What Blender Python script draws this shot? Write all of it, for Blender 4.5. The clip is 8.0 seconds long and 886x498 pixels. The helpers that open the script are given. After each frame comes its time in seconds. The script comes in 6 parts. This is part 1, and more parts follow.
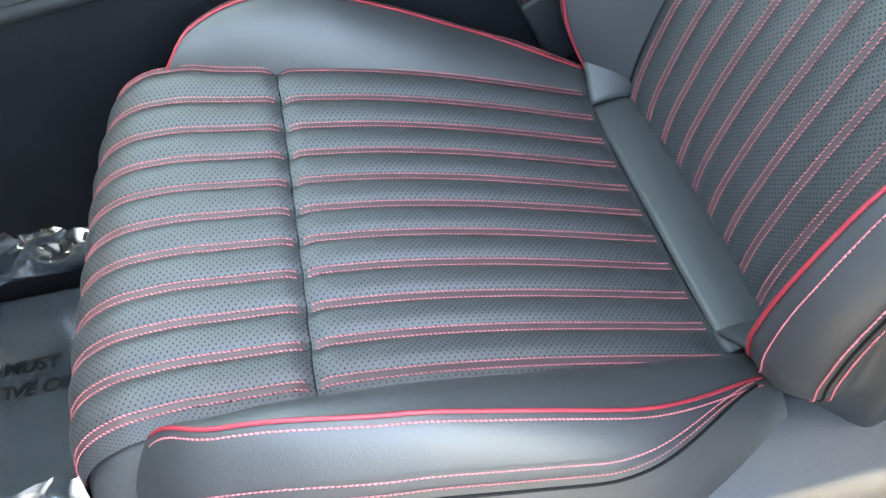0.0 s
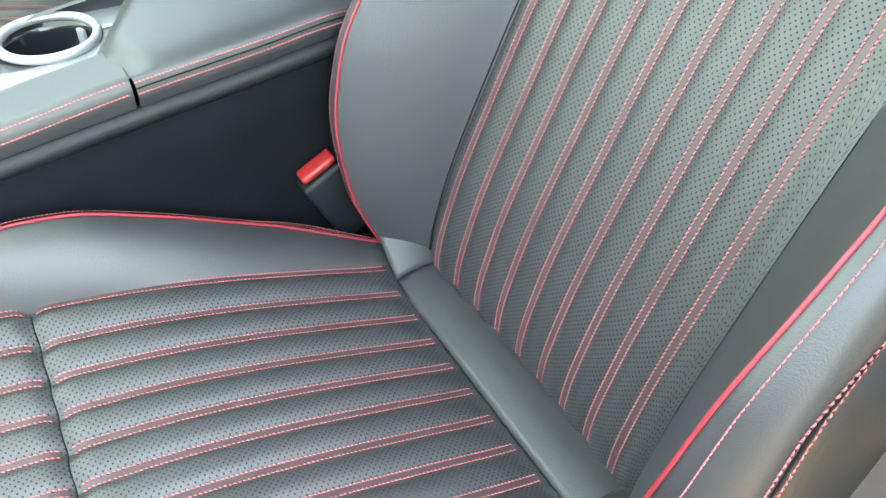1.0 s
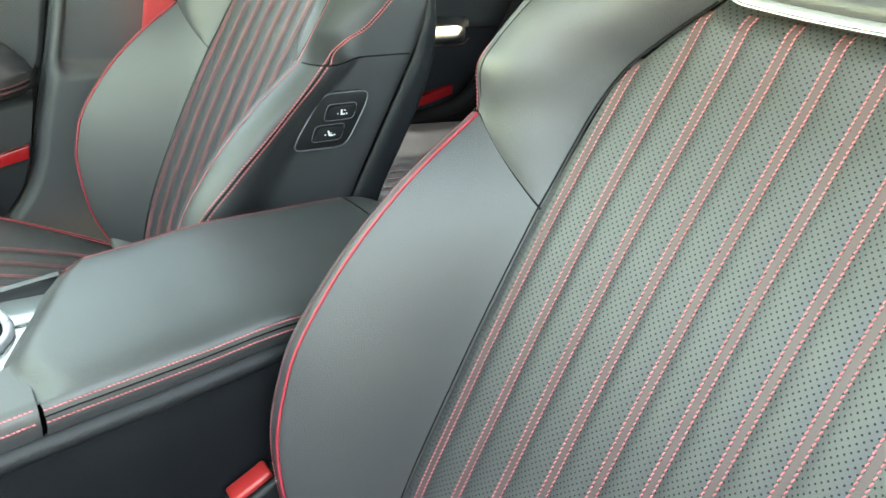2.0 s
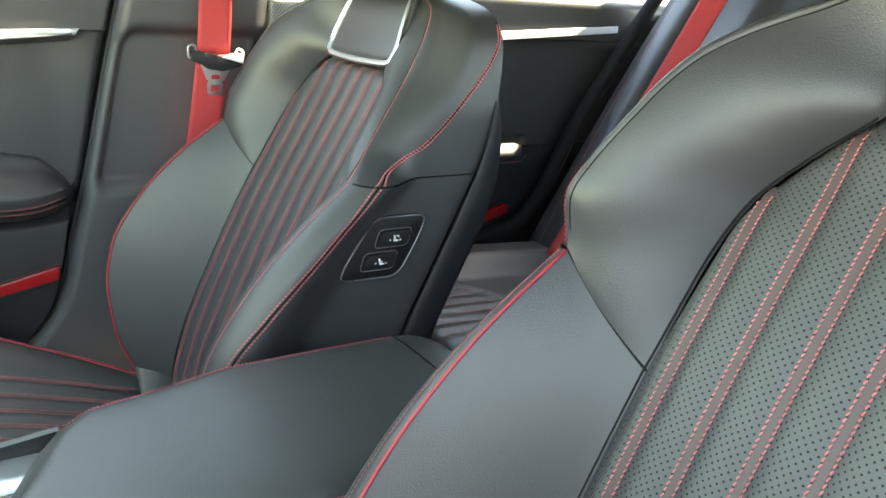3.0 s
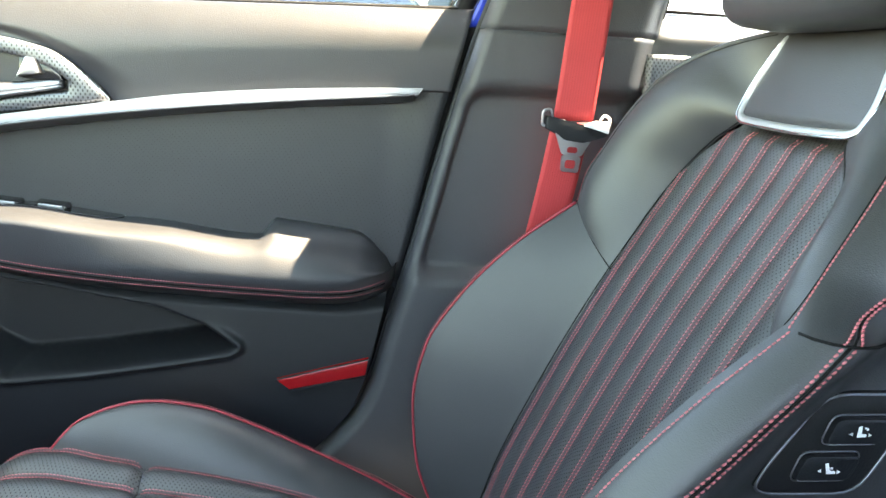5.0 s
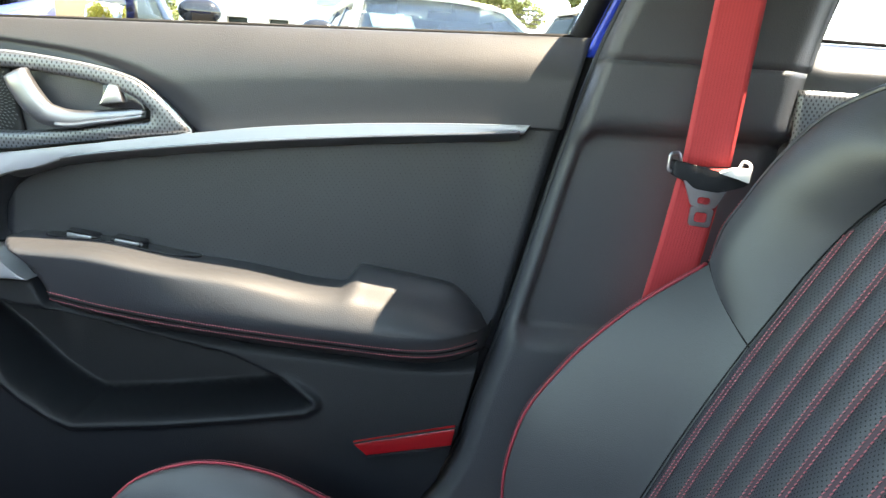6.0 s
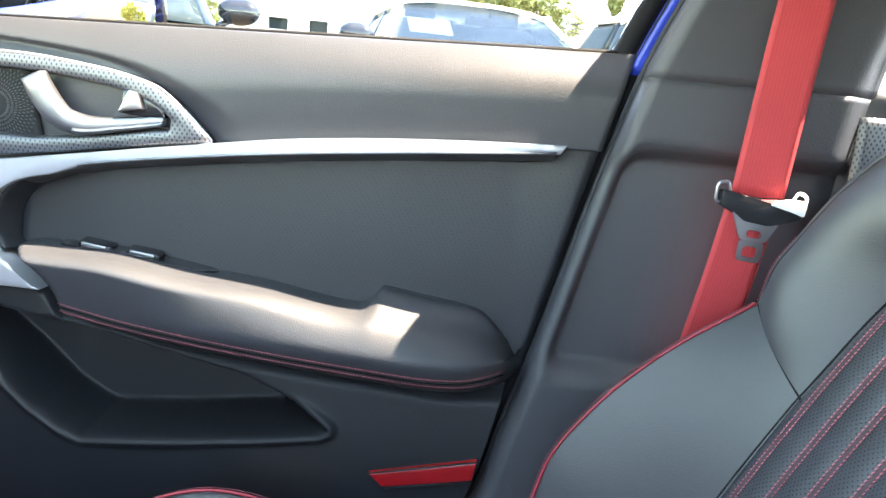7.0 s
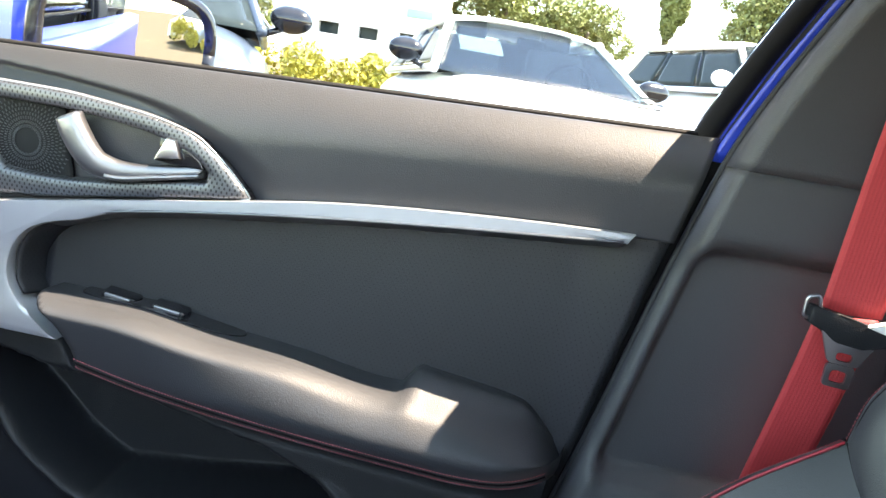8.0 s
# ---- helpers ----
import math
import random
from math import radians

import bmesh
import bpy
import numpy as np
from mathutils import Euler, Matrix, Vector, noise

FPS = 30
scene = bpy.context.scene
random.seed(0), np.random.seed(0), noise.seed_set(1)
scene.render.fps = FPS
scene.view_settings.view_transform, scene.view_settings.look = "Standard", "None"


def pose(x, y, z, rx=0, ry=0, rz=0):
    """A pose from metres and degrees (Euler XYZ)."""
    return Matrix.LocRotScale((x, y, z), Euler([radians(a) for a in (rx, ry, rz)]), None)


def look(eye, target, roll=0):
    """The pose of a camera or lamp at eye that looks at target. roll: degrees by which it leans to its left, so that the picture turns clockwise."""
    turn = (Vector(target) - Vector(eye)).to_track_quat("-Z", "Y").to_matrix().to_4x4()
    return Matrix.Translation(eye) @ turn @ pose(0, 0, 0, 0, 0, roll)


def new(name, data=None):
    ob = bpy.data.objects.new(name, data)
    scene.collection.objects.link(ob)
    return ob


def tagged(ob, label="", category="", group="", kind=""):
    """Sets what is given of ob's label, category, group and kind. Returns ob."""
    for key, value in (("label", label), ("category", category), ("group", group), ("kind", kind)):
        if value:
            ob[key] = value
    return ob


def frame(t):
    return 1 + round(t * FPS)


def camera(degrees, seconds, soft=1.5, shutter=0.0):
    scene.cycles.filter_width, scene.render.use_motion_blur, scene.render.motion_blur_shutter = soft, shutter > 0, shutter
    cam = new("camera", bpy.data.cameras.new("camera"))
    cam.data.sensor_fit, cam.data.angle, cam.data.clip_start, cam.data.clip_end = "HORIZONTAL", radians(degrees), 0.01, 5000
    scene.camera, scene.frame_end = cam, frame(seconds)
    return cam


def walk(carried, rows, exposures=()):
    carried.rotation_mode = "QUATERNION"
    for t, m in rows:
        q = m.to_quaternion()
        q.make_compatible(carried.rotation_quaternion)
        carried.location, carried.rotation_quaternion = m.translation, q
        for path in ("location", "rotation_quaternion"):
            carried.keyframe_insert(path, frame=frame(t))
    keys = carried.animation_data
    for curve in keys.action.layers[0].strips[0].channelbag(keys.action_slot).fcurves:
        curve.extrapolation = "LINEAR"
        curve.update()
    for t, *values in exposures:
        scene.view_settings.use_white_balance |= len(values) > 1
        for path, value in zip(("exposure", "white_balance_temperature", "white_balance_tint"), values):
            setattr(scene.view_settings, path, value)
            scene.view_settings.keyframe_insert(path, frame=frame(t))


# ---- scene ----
cam = camera(60.3, 8.0)
PATH = [
    (0, (0.0, -0.81, 0.825), (0.202, 0.489, -0.682), -4.3),
    (0.5, (0.007, -0.761, 0.829), (0.445, 0.509, -0.652), -4.3),
    (1, (0.023, -0.721, 0.835), (0.78, 0.593, -0.469), 0.1),
    (1.5, (0.019, -0.644, 0.871), (1.011, 0.697, -0.232), 3.6),
    (2, (0.053, -0.608, 0.888), (1.117, 0.839, 0.009), 4.3),
    (2.2, (0.059, -0.589, 0.885), (1.152, 0.879, 0.08), 4.8),
    (3.5, (0.136, -0.443, 0.852), (1.088, 1.223, 0.287), 4.1),
    (4, (0.159, -0.379, 0.827), (1.007, 1.341, 0.26), 5.4),
    (4.5, (0.148, -0.269, 0.814), (0.592, 1.599, 0.254), 3.6),
    (5, (0.156, -0.213, 0.829), (0.41, 1.715, 0.361), 3.3),
    (6.5, (0.172, -0.066, 0.826), (0.075, 1.892, 0.43), 4.5),
    (7, (0.171, -0.054, 0.838), (0.067, 1.904, 0.445), 5.6),
    (7.5, (0.141, -0.019, 0.854), (-0.037, 1.935, 0.462), 7.8),
    (8, (0.141, 0.021, 0.889), (-0.05, 1.976, 0.513), 9.5),
]
walk(cam, [(t, look(eye, target, roll)) for t, eye, target, roll in PATH],
     exposures=[(0.0, 5.03, 9500, 7), (0.5, 5.33, 10900, 8), (1.0, 5.5, 12500, 7), (2.2, 5.23, 13200, 5), (3.5, 4.46, 10600, 12), (4.0, 4.98, 10500, 12.5), (4.5, 5.2, 9900, 10), (5.0, 4.75, 9350, 11), (6.5, 4.06, 8400, 14), (7.0, 4.62, 8200, 15.5), (7.5, 4.48, 8200, 15), (8.0, 3.93, 8350, 16)])

# ---- light ----
world = bpy.data.worlds.new("sky")
scene.world = world
world.use_nodes = True
SUN_ELEV, SUN_AZ = radians(62), radians(89)   # from the rear
wn = world.node_tree.nodes
sky = wn.new("ShaderNodeTexSky")
sky.sky_type, sky.sun_disc = "NISHITA", False
sky.sun_elevation, sky.sun_rotation = SUN_ELEV, SUN_AZ
sky.air_density, sky.dust_density, sky.ozone_density = 1.0, 0.5, 2.2
wn["Background"].inputs[1].default_value = 0.15
world.node_tree.links.new(sky.outputs[0], wn["Background"].inputs[0])
sun = new("sun", bpy.data.lights.new("sun", "SUN"))
sun.data.energy, sun.data.angle, sun.data.color = 2.6, radians(0.5), (1.0, 0.965, 0.90)
sun_way = Vector((math.cos(SUN_ELEV) * math.sin(SUN_AZ), math.cos(SUN_ELEV) * math.cos(SUN_AZ), math.sin(SUN_ELEV)))
sun.matrix_world = look(sun_way * 20, (0, 0, 0))


# ---- materials ----
def material(name, color, rough=0.5, metal=0.0, bump=0.0, scale=200.0, mottle=0.12, kind="noise", coat=0.0, spec=0.5, vary=0.0):
    m = bpy.data.materials.new(name)
    m.use_nodes = True
    n, l = m.node_tree.nodes, m.node_tree.links
    b = n["Principled BSDF"]
    b.inputs["Roughness"].default_value, b.inputs["Metallic"].default_value = rough, metal
    b.inputs["Coat Weight"].default_value, b.inputs["Coat Roughness"].default_value = coat, 0.08
    b.inputs["Specular IOR Level"].default_value = spec
    tc = n.new("ShaderNodeTexCoord")
    big = n.new("ShaderNodeTexNoise")
    big.inputs["Scale"].default_value, big.inputs["Detail"].default_value = 14.0, 5.0
    l.new(tc.outputs["Object"], big.inputs["Vector"])
    ramp = n.new("ShaderNodeMix")
    ramp.data_type = "RGBA"
    ramp.inputs["A"].default_value = (*[c * (1 - mottle) for c in color], 1)
    ramp.inputs["B"].default_value = (*[min(1, c * (1 + mottle)) for c in color], 1)
    l.new(big.outputs[0], ramp.inputs["Factor"])
    l.new(ramp.outputs["Result"], b.inputs["Base Color"])
    if vary:
        rr = n.new("ShaderNodeMapRange")
        rr.inputs["To Min"].default_value, rr.inputs["To Max"].default_value = rough - vary, rough + vary
        l.new(big.outputs[0], rr.inputs["Value"])
        l.new(rr.outputs[0], b.inputs["Roughness"])
    if bump:
        fine = n.new("ShaderNodeTexVoronoi" if kind == "cells" else "ShaderNodeTexNoise")
        fine.inputs["Scale"].default_value = scale
        l.new(tc.outputs["Object"], fine.inputs["Vector"])
        bn = n.new("ShaderNodeBump")
        bn.inputs["Strength"].default_value, bn.inputs["Distance"].default_value = bump, 0.0006
        l.new(fine.outputs[0], bn.inputs["Height"])
        l.new(bn.outputs[0], b.inputs["Normal"])
    return m


def perforated(name, color, rough, pitch=0.0034, hole=0.18):
    """Leather with rows of small punched holes, laid out in metres by the mesh's UV map."""
    m = material(name, color, rough, bump=0.25, scale=900, kind="cells", vary=0.05)
    n, l = m.node_tree.nodes, m.node_tree.links
    b = n["Principled BSDF"]
    uv = n.new("ShaderNodeUVMap")
    split = n.new("ShaderNodeSeparateXYZ")
    l.new(uv.outputs[0], split.inputs[0])

    def op(kind, a, c):
        q = n.new("ShaderNodeMath")
        q.operation = kind
        for i, w in enumerate((a, c)):
            if isinstance(w, (int, float)):
                q.inputs[i].default_value = w
            else:
                l.new(w, q.inputs[i])
        return q.outputs[0]
    gx, gy = op("DIVIDE", split.outputs[0], pitch), op("DIVIDE", split.outputs[1], pitch)
    p, q = op("ADD", gx, gy), op("SUBTRACT", gx, gy)
    p, q = op("MULTIPLY", p, 0.7071), op("MULTIPLY", q, 0.7071)
    fx, fy = op("SUBTRACT", op("FRACT", p, 0), 0.5), op("SUBTRACT", op("FRACT", q, 0), 0.5)
    d = op("SQRT", op("ADD", op("MULTIPLY", fx, fx), op("MULTIPLY", fy, fy)), 0)
    inside = op("LESS_THAN", d, hole)
    old = b.inputs["Base Color"].links[0].from_socket
    mix = n.new("ShaderNodeMix")
    mix.data_type = "RGBA"
    mix.inputs["B"].default_value = (0.005, 0.005, 0.005, 1)
    l.new(inside, mix.inputs["Factor"])
    l.new(old, mix.inputs["A"])
    l.new(mix.outputs["Result"], b.inputs["Base Color"])
    rmix = op("ADD", op("MULTIPLY", inside, 0.5), rough)
    l.new(rmix, b.inputs["Roughness"])
    return m


LEATHER = material("black_leather", (0.034, 0.035, 0.037), 0.44, bump=0.22, scale=980, kind="cells", vary=0.05, spec=0.6)
PERF = perforated("perforated_leather", (0.034, 0.035, 0.037), 0.46)
PERF.node_tree.nodes["Principled BSDF"].inputs["Specular IOR Level"].default_value = 0.6
THREAD = material("red_thread", (0.46, 0.112, 0.125), 0.5, mottle=0.25)
# leather colour with the red reflection of the stitching painted in
SEAM_TINT = material("red_tinged_leather", (0.066, 0.038, 0.042), 0.5, bump=0.2, scale=980, kind="cells", vary=0.05)
PIPING = material("red_piping", (0.30, 0.020, 0.034), 0.5, mottle=0.1)
PLASTIC = material("black_plastic", (0.010, 0.0112, 0.0135), 0.5, bump=0.3, scale=900, kind="cells", vary=0.06, spec=0.28)
GREY_PLASTIC = material("dark_grey_plastic", (0.040, 0.042, 0.046), 0.55, bump=0.3, scale=700, kind="cells", vary=0.06)
SOFT = material("soft_touch_vinyl", (0.028, 0.029, 0.032), 0.46, bump=0.25, scale=820, kind="cells", vary=0.06)
GLOSS = material("gloss_black", (0.012, 0.012, 0.014), 0.12, mottle=0.05)
SILVER = material("satin_silver", (0.40, 0.41, 0.43), 0.40, metal=0.5, mottle=0.06, vary=0.05)
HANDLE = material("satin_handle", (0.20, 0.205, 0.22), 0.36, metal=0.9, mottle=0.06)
CHROME = material("bright_chrome", (0.85, 0.86, 0.88), 0.12, metal=1.0, mottle=0.03)
STEEL = material("plain_steel", (0.45, 0.45, 0.46), 0.3, metal=1.0)
BELT = material("red_webbing", (0.44, 0.030, 0.036), 0.7, bump=0.5, scale=900, mottle=0.15)
# lengthwise ribs of the weave, fifteen across the webbing
bn_, bl_ = BELT.node_tree.nodes, BELT.node_tree.links
b_uv, b_wave, b_mix, b_bump = bn_.new("ShaderNodeUVMap"), bn_.new("ShaderNodeTexWave"), bn_.new("ShaderNodeMix"), bn_.new("ShaderNodeBump")
b_wave.inputs["Scale"].default_value, b_wave.inputs["Distortion"].default_value = 4.8, 0.15
b_mix.data_type, b_mix.blend_type = "RGBA", "MULTIPLY"
b_mix.inputs["A"].default_value, b_mix.inputs["Factor"].default_value = (1, 1, 1, 1), 0.12
bl_.new(b_uv.outputs[0], b_wave.inputs["Vector"])
bl_.new(bn_["Principled BSDF"].inputs["Base Color"].links[0].from_socket, b_mix.inputs["A"])
bl_.new(b_wave.outputs[0], b_mix.inputs["B"])
bl_.new(b_mix.outputs["Result"], bn_["Principled BSDF"].inputs["Base Color"])
b_bump.inputs["Strength"].default_value, b_bump.inputs["Distance"].default_value = 0.25, 0.0004
bl_.new(b_wave.outputs[0], b_bump.inputs["Height"])
bl_.new(bn_["Principled BSDF"].inputs["Normal"].links[0].from_socket, b_bump.inputs["Normal"])
bl_.new(b_bump.outputs[0], bn_["Principled BSDF"].inputs["Normal"])
# darkened below carpet's own colour for light blocked at the driver's door
CARPET = material("black_carpet", (0.007, 0.0076, 0.009), 0.95, bump=0.8, scale=900, mottle=0.3, spec=0.08)
RUBBER = material("black_rubber", (0.006, 0.006, 0.0065), 0.75, mottle=0.2, spec=0.15)
BLUE = material("blue_paint", (0.01, 0.04, 0.36), 0.4, coat=0.35, mottle=0.05, spec=0.25)
LINER = material("black_headliner", (0.07, 0.07, 0.072), 0.95, bump=0.4, scale=900, mottle=0.08)
ICON = material("white_print", (0.8, 0.8, 0.8), 0.6, mottle=0.02)
REDLENS = material("red_reflector", (0.32, 0.01, 0.013), 0.25, bump=0.3, scale=500)


# ---- mesh helpers ----
def thing(name, place=(0, 0, 0), label="", category="", group="", kind=""):
    ob = tagged(new(name), label, category, group, kind)
    ob.location = place
    return ob


def mesh_ob(name, verts, faces, mat, parent=None, label="", uvs=None, smooth=True, thick=0.0, kind=""):
    me = bpy.data.meshes.new(name)
    me.from_pydata([tuple(v) for v in verts], [], faces)
    me.materials.append(mat)
    if uvs is not None:
        layer = me.uv_layers.new(name="UVMap")
        idx = np.empty(len(me.loops), dtype=np.int32)
        me.loops.foreach_get("vertex_index", idx)
        layer.data.foreach_set("uv", np.asarray(uvs, dtype=np.float32)[idx].ravel())
    me.validate()
    if smooth:
        me.shade_smooth()
    ob = new(name, me)
    ob.parent = parent
    if label or kind:
        tagged(ob, label, kind=kind)
    if thick:
        md = ob.modifiers.new("thickness", "SOLIDIFY")
        md.thickness, md.offset = thick, -1
    return ob


def part(name, bm, mat, parent, label="", smooth=True, angle=35):
    me = bpy.data.meshes.new(name)
    bmesh.ops.recalc_face_normals(bm, faces=bm.faces)
    bm.to_mesh(me)
    bm.free()
    me.materials.append(mat)
    if smooth:
        me.shade_smooth()
        me.set_sharp_from_angle(angle=radians(angle))
    ob = new(name, me)
    ob.parent = parent
    if label:
        tagged(ob, label)
    return ob


def sheet(name, fn, nu, nv, mat, parent=None, label="", uv=None, thick=0.0, flip=False, wrap=False):
    """A smooth skin over fn(u, v), u and v from 0 to 1."""
    verts = [fn(i / nu, j / nv) for i in range(nu + 1) for j in range(nv + 1)]
    uvs = [uv(i / nu, j / nv) for i in range(nu + 1) for j in range(nv + 1)] if uv else None
    faces = []
    for i in range(nu):
        for j in range(nv):
            a = i * (nv + 1) + j
            q = (a, a + 1, a + nv + 2, a + nv + 1)
            faces.append(q[::-1] if flip else q)
    return mesh_ob(name, verts, faces, mat, parent, label, uvs, thick=thick)


def curve(xs, ys):
    """A smooth function through the given stations."""
    xs, ys = np.asarray(xs, float), np.asarray(ys, float)
    d = np.diff(ys) / np.diff(xs)
    m = np.empty(len(xs))
    m[0], m[-1] = d[0], d[-1]
    for i in range(1, len(xs) - 1):
        m[i] = 0 if d[i - 1] * d[i] <= 0 else 2 * d[i - 1] * d[i] / (d[i - 1] + d[i])

    def f(x):
        x = min(max(x, xs[0]), xs[-1])
        i = min(max(int(np.searchsorted(xs, x)) - 1, 0), len(xs) - 2)
        h = xs[i + 1] - xs[i]
        t = (x - xs[i]) / h
        return float((2 * t**3 - 3 * t**2 + 1) * ys[i] + (t**3 - 2 * t**2 + t) * h * m[i] + (3 * t**2 - 2 * t**3) * ys[i + 1] + (t**3 - t**2) * h * m[i + 1])
    return f


def path3(pts, n):
    """n + 1 points of a smooth line through pts, evenly by station."""
    k = np.linspace(0, 1, len(pts))
    dist = [0.0]
    for a, b in zip(pts, pts[1:]):
        dist.append(dist[-1] + (Vector(b) - Vector(a)).length)
    k = np.array(dist) / dist[-1]
    fs = [curve(k, [p[i] for p in pts]) for i in range(3)]
    return [Vector([f(t) for f in fs]) for t in np.linspace(0, 1, n + 1)]


def tube(name, pts, r, mat, parent=None, label="", sides=8, flat=1.0):
    verts, faces = [], []
    side = None
    for i, p in enumerate(pts):
        d = (pts[min(i + 1, len(pts) - 1)] - pts[max(i - 1, 0)]).normalized()
        if side is None:
            side = d.orthogonal().normalized()
        side = (side - d * side.dot(d)).normalized()
        up = d.cross(side)
        for k in range(sides):
            a = 2 * math.pi * k / sides
            verts.append(p + side * (r * math.cos(a)) + up * (r * flat * math.sin(a)))
    for i in range(len(pts) - 1):
        for k in range(sides):
            a, b = i * sides + k, i * sides + (k + 1) % sides
            faces.append((a, b, b + sides, a + sides))
    faces += [tuple(range(sides))[::-1], tuple(range(len(verts) - sides, len(verts)))]
    return mesh_ob(name, verts, faces, mat, parent, label)


def stitch_run(store, pts, normals, pitch=0.0034, size=0.0030, r=0.00058, slant=0.0):
    """Adds a row of thread stitches along pts to store, a pair (vertices, faces)."""
    verts, faces = store
    seg = [0.0]
    for a, b in zip(pts, pts[1:]):
        seg.append(seg[-1] + (b - a).length)
    seg = np.array(seg)
    total, at = seg[-1], 0.0
    while at + size < total:
        mid = at + size / 2
        i = min(max(int(np.searchsorted(seg, mid)) - 1, 0), len(pts) - 2)
        f = (mid - seg[i]) / max(seg[i + 1] - seg[i], 1e-9)
        p = pts[i].lerp(pts[i + 1], f)
        d = (pts[i + 1] - pts[i]).normalized()
        nrm = normals[i].normalized()
        s = d.cross(nrm).normalized()
        d = (d + s * slant).normalized()
        s = d.cross(nrm).normalized()
        h, k = size / 2, len(verts)
        for e, w in ((-1.0, 0.25), (-0.6, 1.0), (0.6, 1.0), (1.0, 0.25)):
            c = p + d * (h * e)
            lift = 0.0003 if w == 1.0 else -0.0004
            verts += [c + s * (r * w) + nrm * lift, c + nrm * (lift + r * w), c - s * (r * w) + nrm * lift]
        for b in range(3):
            q = k + 3 * b
            faces += [(q, q + 1, q + 4, q + 3), (q + 1, q + 2, q + 5, q + 4)]
        at += pitch


def stitches(name, store, parent, label="", mat=None):
    return mesh_ob(name, store[0], store[1], mat or THREAD, parent, label, kind="stuff")


def plate(name, outline, y0, y1, mat, parent=None, label="", bevel=0.0, segs=2, bend=None):
    """A panel cut to an outline in x and z, from y0 (towards the cabin) to y1; bend shifts y over x and z."""
    bm = bmesh.new()
    face = bm.faces.new([bm.verts.new((x, y0, z)) for x, z in outline])
    got = bmesh.ops.extrude_face_region(bm, geom=[face])
    moved = [g for g in got["geom"] if isinstance(g, bmesh.types.BMVert)]
    for v in moved:
        v.co.y = y1
    if bevel:
        edges = [e for e in bm.edges if abs(e.verts[0].co.y - y0) < 1e-6 and abs(e.verts[1].co.y - y0) < 1e-6]
        bmesh.ops.bevel(bm, geom=edges, offset=bevel, segments=segs, affect="EDGES", profile=0.5)
    if bend:
        for v in bm.verts:
            v.co.y += bend(v.co.x, v.co.z)
    return part(name, bm, mat, parent, label)


def block(name, size, place, mat, parent=None, label="", bevel=0.004, segs=3, turn=None):
    bm = bmesh.new()
    bmesh.ops.create_cube(bm, size=1.0)
    bmesh.ops.scale(bm, vec=size, verts=bm.verts)
    if bevel:
        bmesh.ops.bevel(bm, geom=bm.edges[:], offset=bevel, segments=segs, affect="EDGES", profile=0.5)
    if turn:
        bmesh.ops.rotate(bm, matrix=Euler([radians(a) for a in turn]).to_matrix(), verts=bm.verts)
    bmesh.ops.translate(bm, vec=place, verts=bm.verts)
    return part(name, bm, mat, parent, label)


def round_outline(pts, n=6, closed=True):
    """Corner-cutting of an outline into a smooth one."""
    for _ in range(n):
        out = []
        m = len(pts)
        for i in range(m if closed else m - 1):
            a, b = pts[i], pts[(i + 1) % m]
            out.append(tuple(0.75 * p + 0.25 * q for p, q in zip(a, b)))
            out.append(tuple(0.25 * p + 0.75 * q for p, q in zip(a, b)))
        pts = out
    return pts


def fillet(pts, r):
    """The outline with each corner rounded off at r."""
    out = []
    for i, p in enumerate(pts):
        p, a, c = Vector(p), Vector(pts[i - 1]), Vector(pts[(i + 1) % len(pts)])
        q0 = p + (a - p).normalized() * min(r, (a - p).length * 0.45)
        q1 = p + (c - p).normalized() * min(r, (c - p).length * 0.45)
        for t in (0.0, 0.25, 0.5, 0.75, 1.0):
            out.append(tuple(q0.lerp(p, t).lerp(p.lerp(q1, t), t)))
    return out


def swept(name, pts, wide, deep, mat, parent=None, label="", sides=14):
    """A rounded bar in a plane of constant y along pts, with half-widths wide and half-depths deep."""
    verts, faces = [], []
    n = len(pts)
    for i, p in enumerate(pts):
        d = (pts[min(i + 1, n - 1)] - pts[max(i - 1, 0)]).normalized()
        side = Vector((-d.z, 0, d.x))
        for k in range(sides):
            a = 2 * math.pi * k / sides
            ca, sa = math.cos(a), math.sin(a)
            verts.append(p + side * (wide[i] * math.copysign(abs(ca) ** 0.7, ca)) + Vector((0, deep[i] * math.copysign(abs(sa) ** 0.7, sa), 0)))
    for i in range(n - 1):
        for k in range(sides):
            a, b = i * sides + k, i * sides + (k + 1) % sides
            faces.append((a, b, b + sides, a + sides))
    faces += [tuple(range(sides))[::-1], tuple(range(len(verts) - sides, len(verts)))]
    return mesh_ob(name, verts, faces, mat, parent, label)


def smooth01(t):
    t = min(max(t, 0.0), 1.0)
    return t * t * (3 - 2 * t)


# ---- seats: all sizes in the seat's own frame, x to the rear, y across from its middle, z up ----
LINES = 11
cushion_z = curve([-0.20, -0.15, -0.10, -0.05, 0.02, 0.10, 0.18, 0.26, 0.31], [0.395, 0.397, 0.391, 0.384, 0.374, 0.357, 0.335, 0.311, 0.300])
cushion_w = curve([-0.25, -0.15, -0.05, 0.10, 0.27], [0.182, 0.178, 0.173, 0.170, 0.167])
cushion_e = curve([-0.25, -0.15, -0.05, 0.10, 0.27], [0.190, 0.186, 0.178, 0.167, 0.156])
line_shift = curve([-0.25, -0.05, 0.26], [0.012, 0.011, -0.003])
pipe_z = curve([-0.16, -0.149, -0.121, -0.061, 0.0, 0.06, 0.155, 0.232, 0.28], [0.385, 0.408, 0.436, 0.449, 0.440, 0.417, 0.372, 0.338, 0.318])
